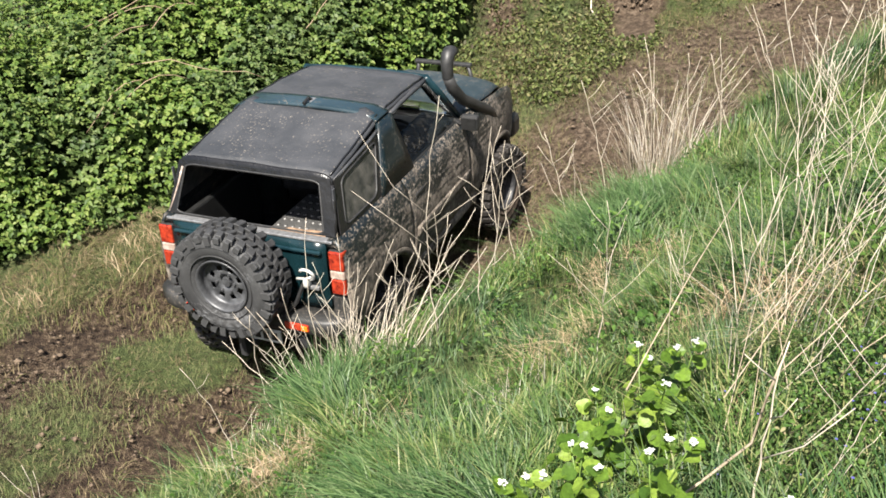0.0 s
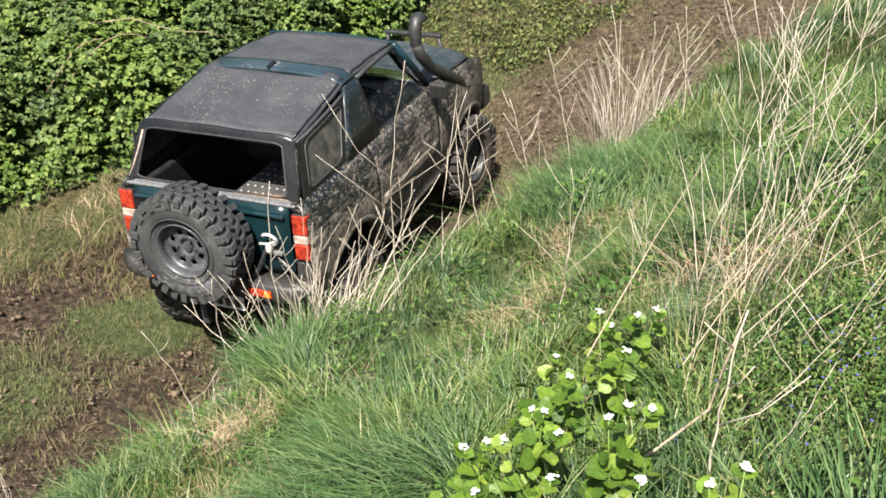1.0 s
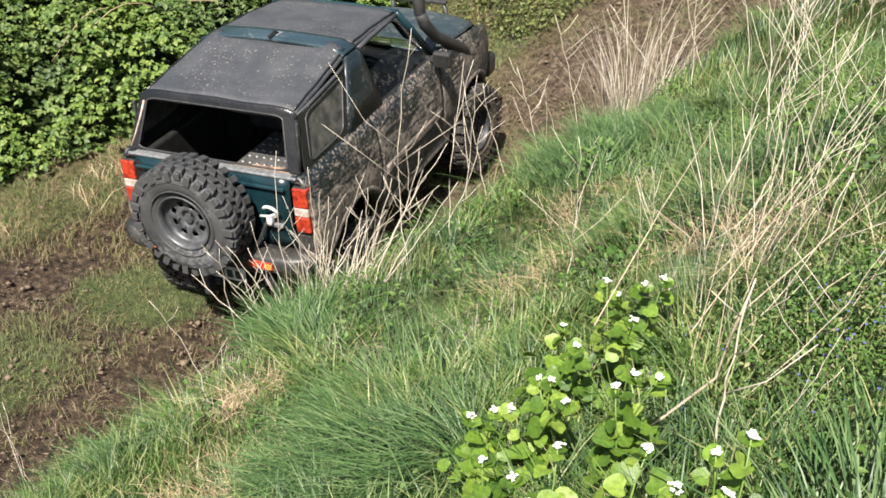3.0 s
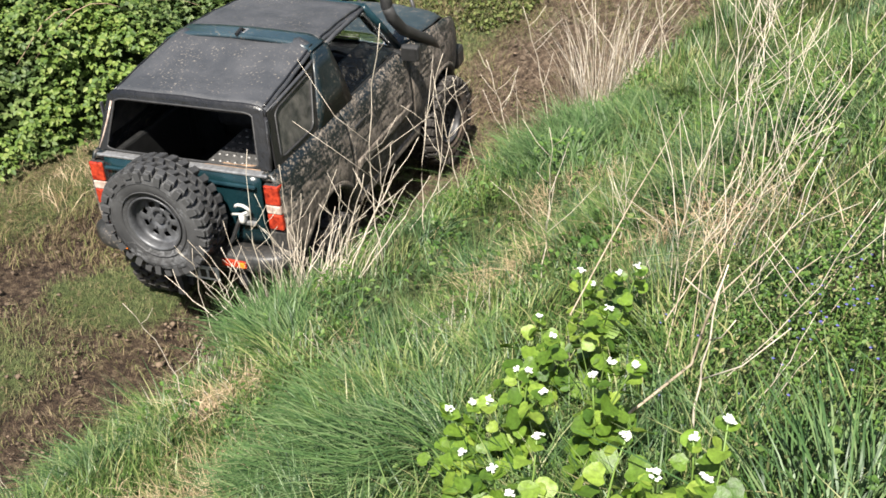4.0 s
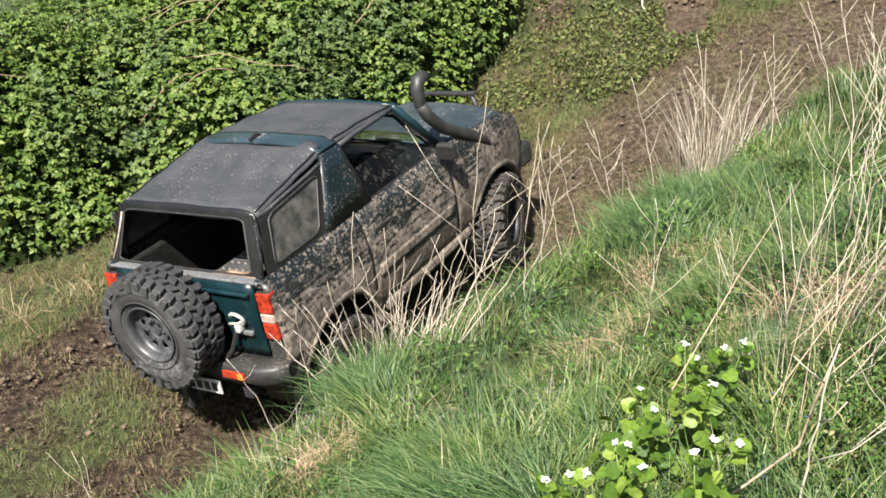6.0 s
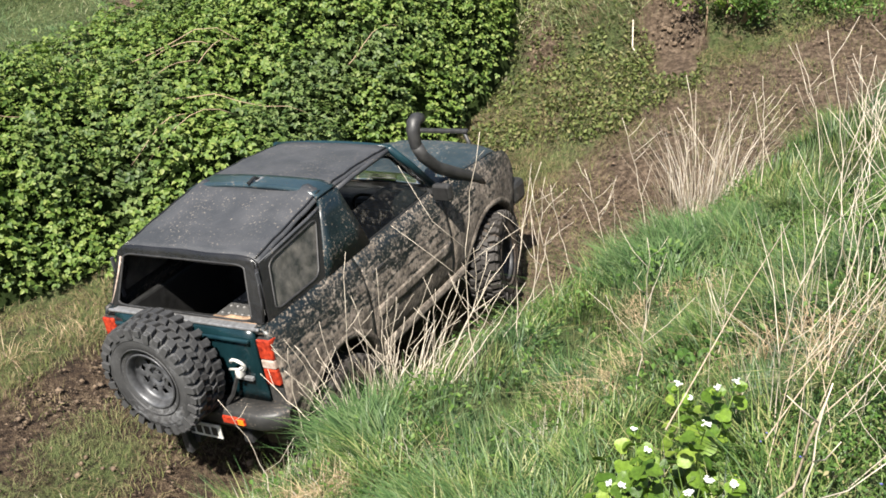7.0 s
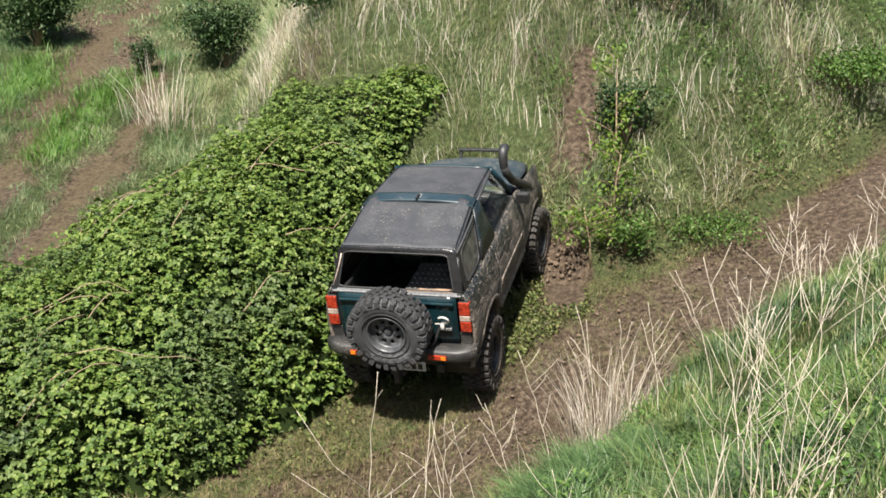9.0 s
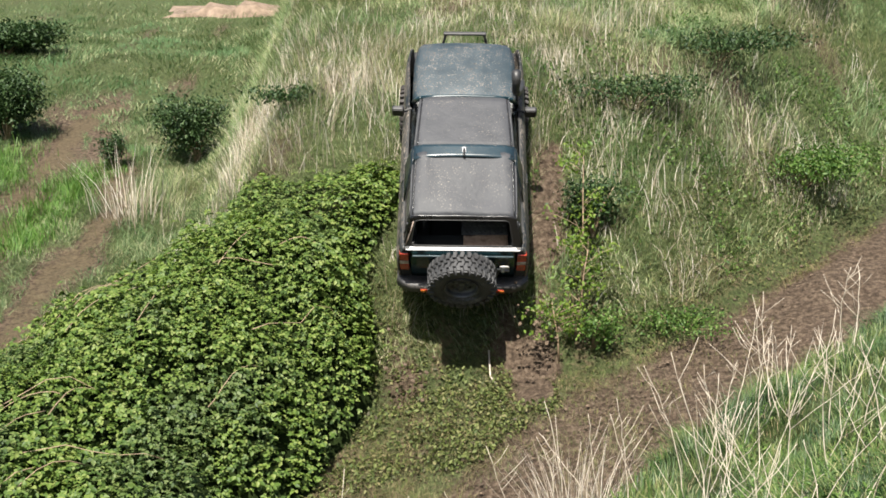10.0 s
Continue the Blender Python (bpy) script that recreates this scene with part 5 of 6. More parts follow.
def wheel(parent, name, rubber, metal, label):
    w = new(name)
    w.parent = parent
    tagged(w, label)
    part("tyre", tyre_mesh(), rubber, w, "mud tyre under deep tread blocks", True)
    tread(w, rubber)
    rim = part("rim", rim_mesh(), metal, w, "black steel rim with round holes", True)
    # black disc added behind the rim so its holes look dark inside
    part("hole_shade_disc", lathe(bmesh.new(), [(0.19, -0.09), (0.19, 0.0), (0.15, 0.012), (0.0, 0.014)], 32), INK, rim)
    cap = lathe(bmesh.new(), [(0.040, 0.048), (0.034, 0.066), (0.0, 0.070)], 20)
    part("hub_cap", cap, metal, rim)
    for k in range(6):
        a = math.pi / 3 * k
        bm = bmesh.new()
        bmesh.ops.create_cone(bm, cap_ends=True, segments=6, radius1=0.011, radius2=0.010, depth=0.022, matrix=Matrix.Translation((0.070, 0.074 * math.cos(a), 0.074 * math.sin(a))) @ Matrix.Rotation(math.pi / 2, 4, "Y"))
        part("wheel_nut", bm, metal, rim)
    return w


def arc_strip(bm, cy, cz, r, a0, a1, side, n=22):
    """A rounded wheel arch lip standing off the flank."""
    rows = []
    for i in range(n + 1):
        a = math.radians(a0 + (a1 - a0) * i / n)
        row = []
        for dr, dx in ((-0.012, -0.06), (-0.022, 0.012), (0.004, 0.036), (0.035, 0.030), (0.065, 0.008), (0.07, -0.02)):
            y, z = cy + (r + dr) * math.cos(a), cz + (r + dr) * math.sin(a)
            row.append((side * (flank_x(y, z) + dx), y, z))
        rows.append(row)
    sheet(bm, rows, 0)
    bmesh.ops.recalc_face_normals(bm, faces=bm.faces)
    return bm


HOOP = [(-0.725, 1.40), (-0.69, 1.58), (-0.645, 1.76), (-0.612, 1.885), (-0.50, 1.926), (-0.23, 1.938), (0, 1.942), (0.23, 1.938), (0.50, 1.926), (0.612, 1.885), (0.645, 1.76), (0.69, 1.58), (0.725, 1.40)]


def roof_line(y):
    """Across the roof at y: from one eave to the other."""
    w = float(np.interp(y, [0.2, 0.6, 1.1, 2.05], [0.635, 0.63, 0.612, 0.565]))
    z = float(np.interp(y, [0.18, 0.25, 0.6, 1.05, 1.19, 1.6, 2.05], [1.812, 1.828, 1.885, 1.950, 1.950, 1.940, 1.900]))
    sag = 0.012 * math.sin(math.pi * np.clip((y - 0.2) / 0.83, 0, 1)) + 0.010 * math.sin(math.pi * np.clip((y - 1.19) / 0.85, 0, 1))
    out = []
    for q in np.concatenate([[-1, -0.985, -0.96], np.linspace(-0.92, 0.92, 17), [0.96, 0.985, 1]]):
        drop = 0.048 * abs(q) ** 22 + 0.012 * q * q + sag * (1 - q * q)
        drop -= 0.030 * math.exp(-((abs(q) - 0.80 + 0.10 * (1.05 - y)) / 0.09) ** 2) * float(ease(0.35, 0.95, y)) * (y < 1.1)
        drop += 0.034 * math.exp(-((q - 0.45) / 0.3) ** 2 - ((y - 0.55) / 0.25) ** 2)
        wrinkle = 0.004 * math.sin(9 * y + 7 * q) * (1 - abs(q)) + 0.003 * math.sin(23 * y + 4 * q)
        out.append((w * q, y, z - drop + wrinkle))
    return out


def between(a, b, c, d, s, t):
    """A point in the four-cornered patch a b (top), d c (below)."""
    a, b, c, d = Vector(a), Vector(b), Vector(c), Vector(d)
    return (a.lerp(b, s)).lerp(d.lerp(c, s), t)


def ring(a, b, c, d, sa, sb, ta, tb, round_by, n=8):
    """Inner and outer outlines of a rounded window in the patch; s from sa to sb, t from ta to tb."""
    inner, outer = [], []
    for ci, (s0, t0, ang) in enumerate(((sb - round_by, tb - round_by, 0), (sa + round_by, tb - round_by, 90), (sa + round_by, ta + round_by, 180), (sb - round_by, ta + round_by, 270))):
        for k in range(n + 1):
            g = math.radians(ang + 90 * k / n)
            s, t = s0 + round_by * math.cos(g), t0 + round_by * math.sin(g)
            inner.append(between(a, b, c, d, s, t))
            ds, dt = s - 0.5, t - 0.5
            m = max(abs(ds), abs(dt)) * 2
            outer.append(between(a, b, c, d, 0.5 + ds / m, 0.5 + dt / m))
    return inner, outer


def frame_ring(bm, inner, outer, thick):
    vi, vo = [bm.verts.new(p) for p in inner], [bm.verts.new(p) for p in outer]
    k = len(vi)
    faces = [bm.faces.new((vo[i], vo[(i + 1) % k], vi[(i + 1) % k], vi[i])) for i in range(k)]
    bm.normal_update()
    bmesh.ops.solidify(bm, geom=faces, thickness=thick)
    bmesh.ops.recalc_face_normals(bm, faces=bm.faces)
    return bm


def off_road_car():
    car = tagged(new("off_road_car"), "mud-splashed dark teal off-road car with a black soft top", "car")
    def top_of(y):
        return float(np.interp(y, [0, 2.3, 2.45, 3.3, 3.5, 3.60, 3.66], [1.40, 1.40, 1.395, 1.33, 1.275, 1.18, 1.05]))
    part("floor_pan", box(box(bmesh.new(), -0.74, 0.74, 1.14, 2.50, 0.60, 0.66), -0.50, 0.50, 0.0, 3.55, 0.52, 0.80, 0.02), PLASTIC, car)
    for side in (1, -1):
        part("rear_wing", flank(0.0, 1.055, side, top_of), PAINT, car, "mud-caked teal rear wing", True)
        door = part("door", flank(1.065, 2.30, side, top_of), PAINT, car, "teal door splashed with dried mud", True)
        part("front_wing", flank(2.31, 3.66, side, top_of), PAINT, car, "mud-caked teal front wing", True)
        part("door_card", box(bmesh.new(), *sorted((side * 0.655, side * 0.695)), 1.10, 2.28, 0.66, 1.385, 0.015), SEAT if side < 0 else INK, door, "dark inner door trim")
        x = flank_x(1.3, 1.17)
        part("door_handle", box(bmesh.new(), *sorted((side * (x - 0.01), side * (x + 0.025))), 1.16, 1.32, 1.20, 1.235, 0.008), PLASTIC, door)
        part("rubbing_strip", sheet(bmesh.new(), [[(side * (flank_x(y, z) + 0.014), y, z) for z in (0.865, 0.895, 0.935, 0.96)] for y in np.linspace(1.12, 2.26, 14)], 0.02 * side), PAINT, door, "", True)
        part("sill", box(bmesh.new(), *sorted((side * 0.66, side * 0.80)), 1.16, 2.50, 0.53, 0.63, 0.03), PAINT, car, "mud-caked sill")
        part("window_seal", tube(bmesh.new(), [(side * 0.728, y, 1.405) for y in (1.28, 1.6, 1.95, 2.30)], 0.012, 6), INK, door)
        g = sheet(bmesh.new(), [[(side * (0.722 - 0.16 * t), 1.27 - 0.03 * t + s * (1.03 - 0.34 * t), 1.40 + 0.22 * t) for t in ((0, 0.5, 0.95) if side > 0 else (0, 0.9, 1.9))] for s in (0, 0.5, 1)], 0.005)
        pane = part("door_glass", g, MUD_GLASS, door, "half-lowered muddy side window" if side > 0 else "raised muddy side window")
        pane.visible_shadow = False
        for cy in (REAR_AXLE, FRONT_AXLE):
            part("wheel_arch", arc_strip(bmesh.new(), cy, HUB + 0.02, 0.495, 4, 176, side), PAINT, car, "mud-caked flared wheel arch", True)
            house = [[(side * x, cy + 0.53 * math.cos(a), HUB + 0.02 + 0.53 * math.sin(a)) for x in (0.42, 0.6, 0.77)] for a in np.linspace(-0.1, math.pi + 0.1, 18)]
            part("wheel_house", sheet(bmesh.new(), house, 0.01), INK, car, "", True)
        # lamps at the rear corners
        lamp = part("tail_lamp", box(bmesh.new(), *sorted((side * 0.662, side * 0.775)), -0.012, 0.12, 0.972, 1.330, 0.012), PLASTIC, car, "cracked red and white tail lamp")
        for z0, z1, m in ((1.175, 1.325, RED), (1.105, 1.172, CLEAR), (0.978, 1.102, RED)):
            part("lens", box(bmesh.new(), *sorted((side * 0.667, side * 0.781)), -0.026, 0.10, z0, z1, 0.010), m, lamp)
        part("corner_panel", box(bmesh.new(), *sorted((side * 0.645, side * 0.775)), 0.0, 0.10, 0.80, 0.955, 0.02), BUMPER, car)
        part("corner_top", box(bmesh.new(), *sorted((side * 0.645, side * 0.745)), 0.0, 0.10, 1.345, 1.402, 0.015), PAINT, car)
        part("roof_rail", tube(bmesh.new(), [(side * 0.612, 1.16, 1.862), (side * 0.597, 1.45, 1.868), (side * 0.582, 1.75, 1.862), (side * 0.562, 2.03, 1.85)], 0.020, 8), SKYLIT_VINYL, car, "padded black rail over the door", True)
        # windscreen pillar and mirror
        part("windscreen_pillar", tube(bmesh.new(), [(side * 0.685, 2.40, 1.39), (side * 0.625, 2.20, 1.66), (side * 0.566, 2.03, 1.875)], 0.032, 8), CLEAN_PAINT, car, "dark teal windscreen pillar", True)
        mirror = part("door_mirror", box(bmesh.new(), *sorted((side * 0.80, side * 0.965)), 2.17, 2.25, 1.36, 1.50, 0.025), PLASTIC, car, "black door mirror")
        part("mirror_arm", tube(bmesh.new(), [(side * 0.70, 2.26, 1.41), (side * 0.82, 2.22, 1.40)], 0.02, 6), PLASTIC, mirror)
        part("mirror_glass", box(bmesh.new(), *sorted((side * 0.815, side * 0.95)), 2.160, 2.168, 1.375, 1.485, 0.003), INK, mirror)
        # soft side panel with its clouded window
        a, b, c, d = (side * 0.632, 0.215, 1.765), (side * 0.630, 1.00, 1.85), (side * 0.730, 0.73, 1.405), (side * 0.722, 0.085, 1.405)
        inner, outer = ring(a, b, c, d, 0.13, 0.88, 0.10, 0.91, 0.10)
        curtain = part("side_curtain", frame_ring(bmesh.new(), inner, outer, 0.012), FLAP, car, "black vinyl side panel of the soft top")
        film = bmesh.new()
        film.faces.new([film.verts.new(p) for p in inner])
        bmesh.ops.triangulate(film, faces=film.faces[:])
        bmesh.ops.solidify(film, geom=film.faces[:], thickness=0.004)
        part("plastic_window", film, FILM, curtain, "scratched clouded plastic window with grey reflections in its colour")
        part("piping", tube(bmesh.new(), [p + Vector((side * 0.010, 0, 0)) for p in inner + inner[:1]], 0.009, 6, 1.0, False), PLASTIC, curtain, "", True)
        part("eave_roll", tube(bmesh.new(), [(side * 0.632, 0.21, 1.755), (side * 0.640, 0.5, 1.79), (side * 0.640, 0.80, 1.822), (side * 0.630, 1.0, 1.845)], 0.013, 8), SKYLIT_VINYL, curtain, "", True)
        part("strap", box(bmesh.new(), *sorted((side * 0.668, side * 0.680)), 0.13, 0.16, 1.42, 1.74, 0.003), SKYLIT_VINYL, curtain)
        for tag, y0, y1 in (("rear_welt", 0.23, 1.06), ("front_welt", 1.18, 2.04)):
            line = []
            for y in np.linspace(y0, y1, 9):
                row = roof_line(y)
                line.append(Vector(row[-3 if side > 0 else 2]) + Vector((0, 0, 0.004)))
            part(tag, tube(bmesh.new(), line, 0.0075, 6), FLAP, car, "sewn welt along the soft top's edge", True)
    # roof hoop and soft top
    hoop = []
    for x, z in HOOP:
        k = (z - 1.40) / 0.537
        hoop.append([(x, y, z) for y in np.linspace(0.72 + 0.28 * k, 1.30 - 0.11 * k, 6)])
    part("roof_hoop", sheet(bmesh.new(), hoop[3:10], 0.03), SKYLIT_HOOP_PAINT, car, "dark teal roof hoop between the soft tops", True)
    part("hoop_pillar", sheet(bmesh.new(), hoop[:4], 0.03), SHADED_PILLAR_PAINT, car, "mud-spattered dark pillar behind the door", True)
    part("hoop_pillar", sheet(bmesh.new(), hoop[9:], 0.03), SHADED_PILLAR_PAINT, car, "mud-spattered dark pillar behind the door", True)
    part("front_soft_top", sheet(bmesh.new(), [roof_line(y) for y in np.linspace(1.165, 2.055, 10)], 0.018), SKYLIT_VINYL, car, "black vinyl roof over the seats, greyed by painted sky sheen", True)
    part("rear_soft_top", sheet(bmesh.new(), [roof_line(y) for y in np.linspace(0.215, 1.07, 14)], 0.018), SKYLIT_VINYL, car, "black vinyl soft top with dried splashes, greyed by painted sky sheen", True)
    part("rear_hem", sheet(bmesh.new(), [[(x * (1 + 0.012 * k), 0.213 - 0.018 * k, z + 0.003 - 0.030 * k * k) for x, y, z in roof_line(0.215)] for k in (0, 0.5, 1.0, 1.5)], 0.012), FLAP, car, "folded hem of the soft top", True)
    part("roof_seam", tube(bmesh.new(), [Vector(p) + Vector((0, 0, 0.004)) for p in roof_line(1.20)], 0.008, 6), PLASTIC, car, "", True)
    a, b, c, d = (-0.632, 0.195, 1.79), (0.632, 0.195, 1.79), (0.715, 0.055, 1.405), (-0.715, 0.055, 1.405)
    inner, outer = ring(a, b, c, d, 0.05, 0.93, 0.06, 0.98, 0.07)
    flap = part("rear_flap", frame_ring(bmesh.new(), inner, outer, 0.012), FLAP, car, "black vinyl surround of the open rear window")
    part("flap_piping", tube(bmesh.new(), [p + Vector((0, -0.010, 0)) for p in inner + inner[:1]], 0.008, 6, 1.0, False), PLASTIC, flap, "", True)
    part("torn_edge", tube(bmesh.new(), [(-0.600, 0.165, 1.745), (-0.632, 0.120, 1.62), (-0.672, 0.078, 1.50), (-0.705, 0.045, 1.415)], 0.009, 6, 0.6), CLEAR, flap, "pale torn edge of the clear rear window", True)
    part("flap_fold", tube(bmesh.new(), [(0.648, 0.180, 1.75), (0.672, 0.128, 1.62), (0.690, 0.098, 1.52), (0.708, 0.055, 1.42)], 0.016, 8, 0.7), FLAP, flap, "rolled fold of black vinyl", True)
    # tailgate, ledge and bumper
    gate = part("tailgate", sheet(bmesh.new(), [[(x, -0.004 - 0.022 * math.sin(math.pi * (z - 0.8) / 0.6) - 0.012 * (1 - (x / 0.65) ** 2), z) for z in np.linspace(0.82, 1.375, 8)] for x in np.linspace(-0.643, 0.643, 14)], -0.035), GATE_PAINT, car, "dark teal tailgate", True)
    part("gate_ledge", box(bmesh.new(), -0.70, 0.70, -0.012, 0.055, 1.378, 1.398, 0.006), CHROME, car, "dull metal ledge on the tailgate")
    part("gate_rib", box(bmesh.new(), -0.62, 0.62, -0.055, -0.03, 1.30, 1.325, 0.008), CLEAN_PAINT, gate)
    part("gate_handle", box(bmesh.new(), 0.43, 0.58, -0.060, -0.030, 1.005, 1.035, 0.006), CHROME, gate, "worn metal badge plate")
    bump = bmesh.new()
    sheet(bump, [[(x, y - 0.02 + 0.11 * max(0, (abs(x) - 0.6) / 0.22) ** 2, z) for y, z in ((0.04, 0.80), (-0.125, 0.796), (-0.138, 0.785), (-0.140, 0.71), (-0.12, 0.69), (0.02, 0.675))] for x in np.linspace(-0.82, 0.82, 20)], -0.02)
    bumper = part("rear_bumper", bump, BUMPER, car, "scuffed black plastic bumper with mud on it", True)
    for side in (1, -1):
        lens = part("reflector", box(bmesh.new(), *sorted((side * 0.33, side * 0.53)), -0.192, -0.150, 0.718, 0.776, 0.008), RED, bumper, "red and orange bumper lamp")
        part("orange_lens", box(bmesh.new(), *sorted((side * 0.47, side * 0.522)), -0.197, -0.190, 0.725, 0.769, 0.003), ORANGE, lens)
    plate = part("number_plate", box(bmesh.new(), -0.16, 0.30, -0.212, -0.200, 0.585, 0.695, 0.003), WHITE, bumper, "muddy white number plate")
    for k in range(6):
        x = -0.140 + k * 0.072
        part("plate_bar", box(bmesh.new(), x, x + 0.048, -0.216, -0.211, 0.608, 0.672), INK, plate)
    part("tow_bracket", box(box(bmesh.new(), -0.10, 0.06, -0.20, 0.1, 0.50, 0.56, 0.01), -0.05, 0.01, -0.26, -0.18, 0.44, 0.62, 0.01), STEEL, car)
    ball = bmesh.new()
    bmesh.ops.create_uvsphere(ball, u_segments=16, v_segments=10, radius=0.035, matrix=Matrix.Translation((-0.02, -0.24, 0.64)))
    part("tow_ball", ball, CHROME, car, "worn metal tow ball", True)
    bow = bmesh.new()
    tube(bow, [(0.51 + 0.055 * math.cos(a), -0.085 - 0.02 * math.sin(a), 1.145 + 0.05 * math.sin(a)) for a in np.linspace(-1.9, 2.7, 12)], 0.012, 8)
    tube(bow, [(0.42, -0.08, 1.095), (0.50, -0.08, 1.105), (0.545, -0.08, 1.13)], 0.010, 8)
    box(bow, 0.475, 0.515, -0.10, -0.04, 1.04, 1.10, 0.008)
    part("shackle", bow, WHITE, gate, "white tow shackle hung on the tailgate", True)
    part("gate_strut", tube(bmesh.new(), [(0.46, -0.06, 1.05), (0.40, -0.10, 0.90), (0.33, -0.12, 0.82)], 0.016, 6), PLASTIC, gate)
    # spare wheel
    part("spare_carrier", box(bmesh.new(), -0.12, 0.10, -0.15, -0.02, 1.00, 1.28, 0.02), STEEL, gate)
    spare = wheel(car, "spare_wheel", RUBBER, DUSTY_STEEL, "dusty spare wheel on the tailgate")
    spare.matrix_basis = pose(-0.01, -0.27, 1.13, 0, 0, -90)
    # bonnet, windscreen and what stands on them
    bon = []
    for y in np.linspace(2.40, 3.70, 16):
        z = float(np.interp(y, [2.40, 2.9, 3.4, 3.6, 3.70], [1.435, 1.430, 1.375, 1.315, 1.16]))
        w = float(np.interp(y, [2.4, 3.2, 3.6, 3.70], [0.70, 0.70, 0.645, 0.56]))
        bon.append([(w * q, y, z - 0.035 * q * q + 0.022 * (abs(q) < 0.5) * ease(3.62, 3.4, y) * ease(2.45, 2.6, y) - 0.05 * abs(q) ** 8) for q in np.linspace(-1, 1, 21)])
    bonnet = part("bonnet", sheet(bmesh.new(), bon, 0.02), SKYLIT_BONNET, car, "dark teal bonnet spotted with mud", True)
    part("cowl", box(bmesh.new(), -0.69, 0.69, 2.30, 2.44, 1.33, 1.395, 0.02), INK, car)
    for s in (-1, 1):
        part("wiper", tube(bmesh.new(), [(0.10 + 0.22 * s, 2.415, 1.43), (0.02 + 0.30 * s, 2.38, 1.455), (-0.22 + 0.30 * s, 2.385, 1.452)], 0.009, 6), PLASTIC, car, "", True)
    ws = part("windscreen", sheet(bmesh.new(), [[(x * (0.675 - 0.12 * t), 2.395 - 0.36 * t + 0.03 * (1 - x * x), 1.40 + 0.475 * t) for x in np.linspace(-1, 1, 9)] for t in (0, 0.33, 0.66, 1)], 0.005), GLASS, car, "windscreen", True)
    ws.visible_shadow = False
    part("windscreen_header", tube(bmesh.new(), [(x * 0.566, 2.045 + 0.012 * (1 - x * x), 1.868 + 0.02 * (1 - x * x)) for x in np.linspace(-1, 1, 7)], 0.024, 8), CLEAN_PAINT, car, "", True)
    bar = part("bonnet_bar", box(bmesh.new(), -0.305, 0.305, 3.690, 3.745, 1.352, 1.392, 0.012), PLASTIC, car, "black bar over the front of the bonnet")
    for s in (-1, 1):
        part("bar_leg", tube(bmesh.new(), [(s * 0.27, 3.715, 1.36), (s * 0.31, 3.74, 1.15), (s * 0.33, 3.76, 0.85)], 0.02, 8), PLASTIC, bar, "", True)
    part("grille", box(bmesh.new(), -0.62, 0.62, 3.58, 3.70, 0.86, 1.19, 0.03), PLASTIC, car)
    part("front_bumper", box(bmesh.new(), -0.76, 0.76, 3.62, 3.86, 0.66, 0.88, 0.05), BUMPER, car)
    snorkel = part("snorkel", tube(bmesh.new(), [(0.775, 3.05, 1.12), (0.785, 2.88, 1.27), (0.765, 2.66, 1.40), (0.715, 2.46, 1.53), (0.680, 2.33, 1.68), (0.668, 2.275, 1.80)], 0.052, 12), PLASTIC, car, "black plastic snorkel beside the windscreen", True)
    head = bmesh.new()
    for i, (y, z, w, h) in enumerate(((2.275, 1.79, 0.050, 0.050), (2.268, 1.86, 0.052, 0.050), (2.272, 1.93, 0.056, 0.054), (2.30, 1.985, 0.060, 0.056), (2.36, 2.00, 0.062, 0.052), (2.40, 1.992, 0.060, 0.048))):
        tilt = (0, 0, 0.15, 0.8, 1.35, 1.5)[i]
        rowv = [head.verts.new((0.668 + w * math.cos(t), y - h * math.sin(t) * math.cos(tilt), z + h * math.sin(t) * math.sin(tilt))) for t in np.linspace(0, 2 * math.pi, 14, endpoint=False)]
        if i:
            for k in range(14):
                head.faces.new((last[k], last[(k + 1) % 14], rowv[(k + 1) % 14], rowv[k]))
        last = rowv
    head.faces.new(last)
    bmesh.ops.recalc_face_normals(head, faces=head.faces)
    part("intake", head, PLASTIC, snorkel, "", True)
    ant = part("aerial_base", box(bmesh.new(), -0.028, 0.028, 1.06, 1.15, 1.945, 1.975, 0.008), CHROME, car, "small metal aerial base")
    part("aerial_stub", tube(bmesh.new(), [(0.0, 1.12, 1.965), (0.0, 1.07, 2.0), (0.0, 0.99, 1.985)], 0.013, 8), INK, ant)
    # inside: floor, walls, shelf and cushions near black, the cabin's shade in their colour
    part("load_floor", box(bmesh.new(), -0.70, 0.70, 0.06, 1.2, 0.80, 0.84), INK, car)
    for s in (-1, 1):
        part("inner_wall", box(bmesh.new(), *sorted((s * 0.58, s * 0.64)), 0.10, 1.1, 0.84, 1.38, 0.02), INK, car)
    chest = part("chequer_box", box(bmesh.new(), -0.02, 0.56, 0.34, 0.92, 0.84, 1.24, 0.01), CHEQUER, car, "chequer-plate metal box in the load space")
    bump_bm = bmesh.new()
    bmesh.ops.create_cone(bump_bm, cap_ends=True, segments=8, radius1=0.019, radius2=0.011, depth=0.010)
    first = part("raised_dot", bump_bm, CHEQUER, chest)
    for i in range(9):
        for j in range(6):
            x = 0.02 + i * 0.062
            for m in (Matrix.Translation((x, 0.335, 0.90 + j * 0.06)) @ Matrix.Rotation(math.pi / 2, 4, "X"), Matrix.Translation((x, 0.38 + j * 0.10, 1.244))):
                dot = first if i + j == 0 and m[1][3] < 0.36 else new("raised_dot", first.data)
                dot.parent = chest
                dot.matrix_basis = m
    rag = bmesh.new()
    bmesh.ops.create_grid(rag, x_segments=14, y_segments=8, size=0.5, matrix=Matrix.Translation((0.28, 0.20, 1.30)) @ Matrix.Diagonal((0.55, 0.22, 1, 1)))
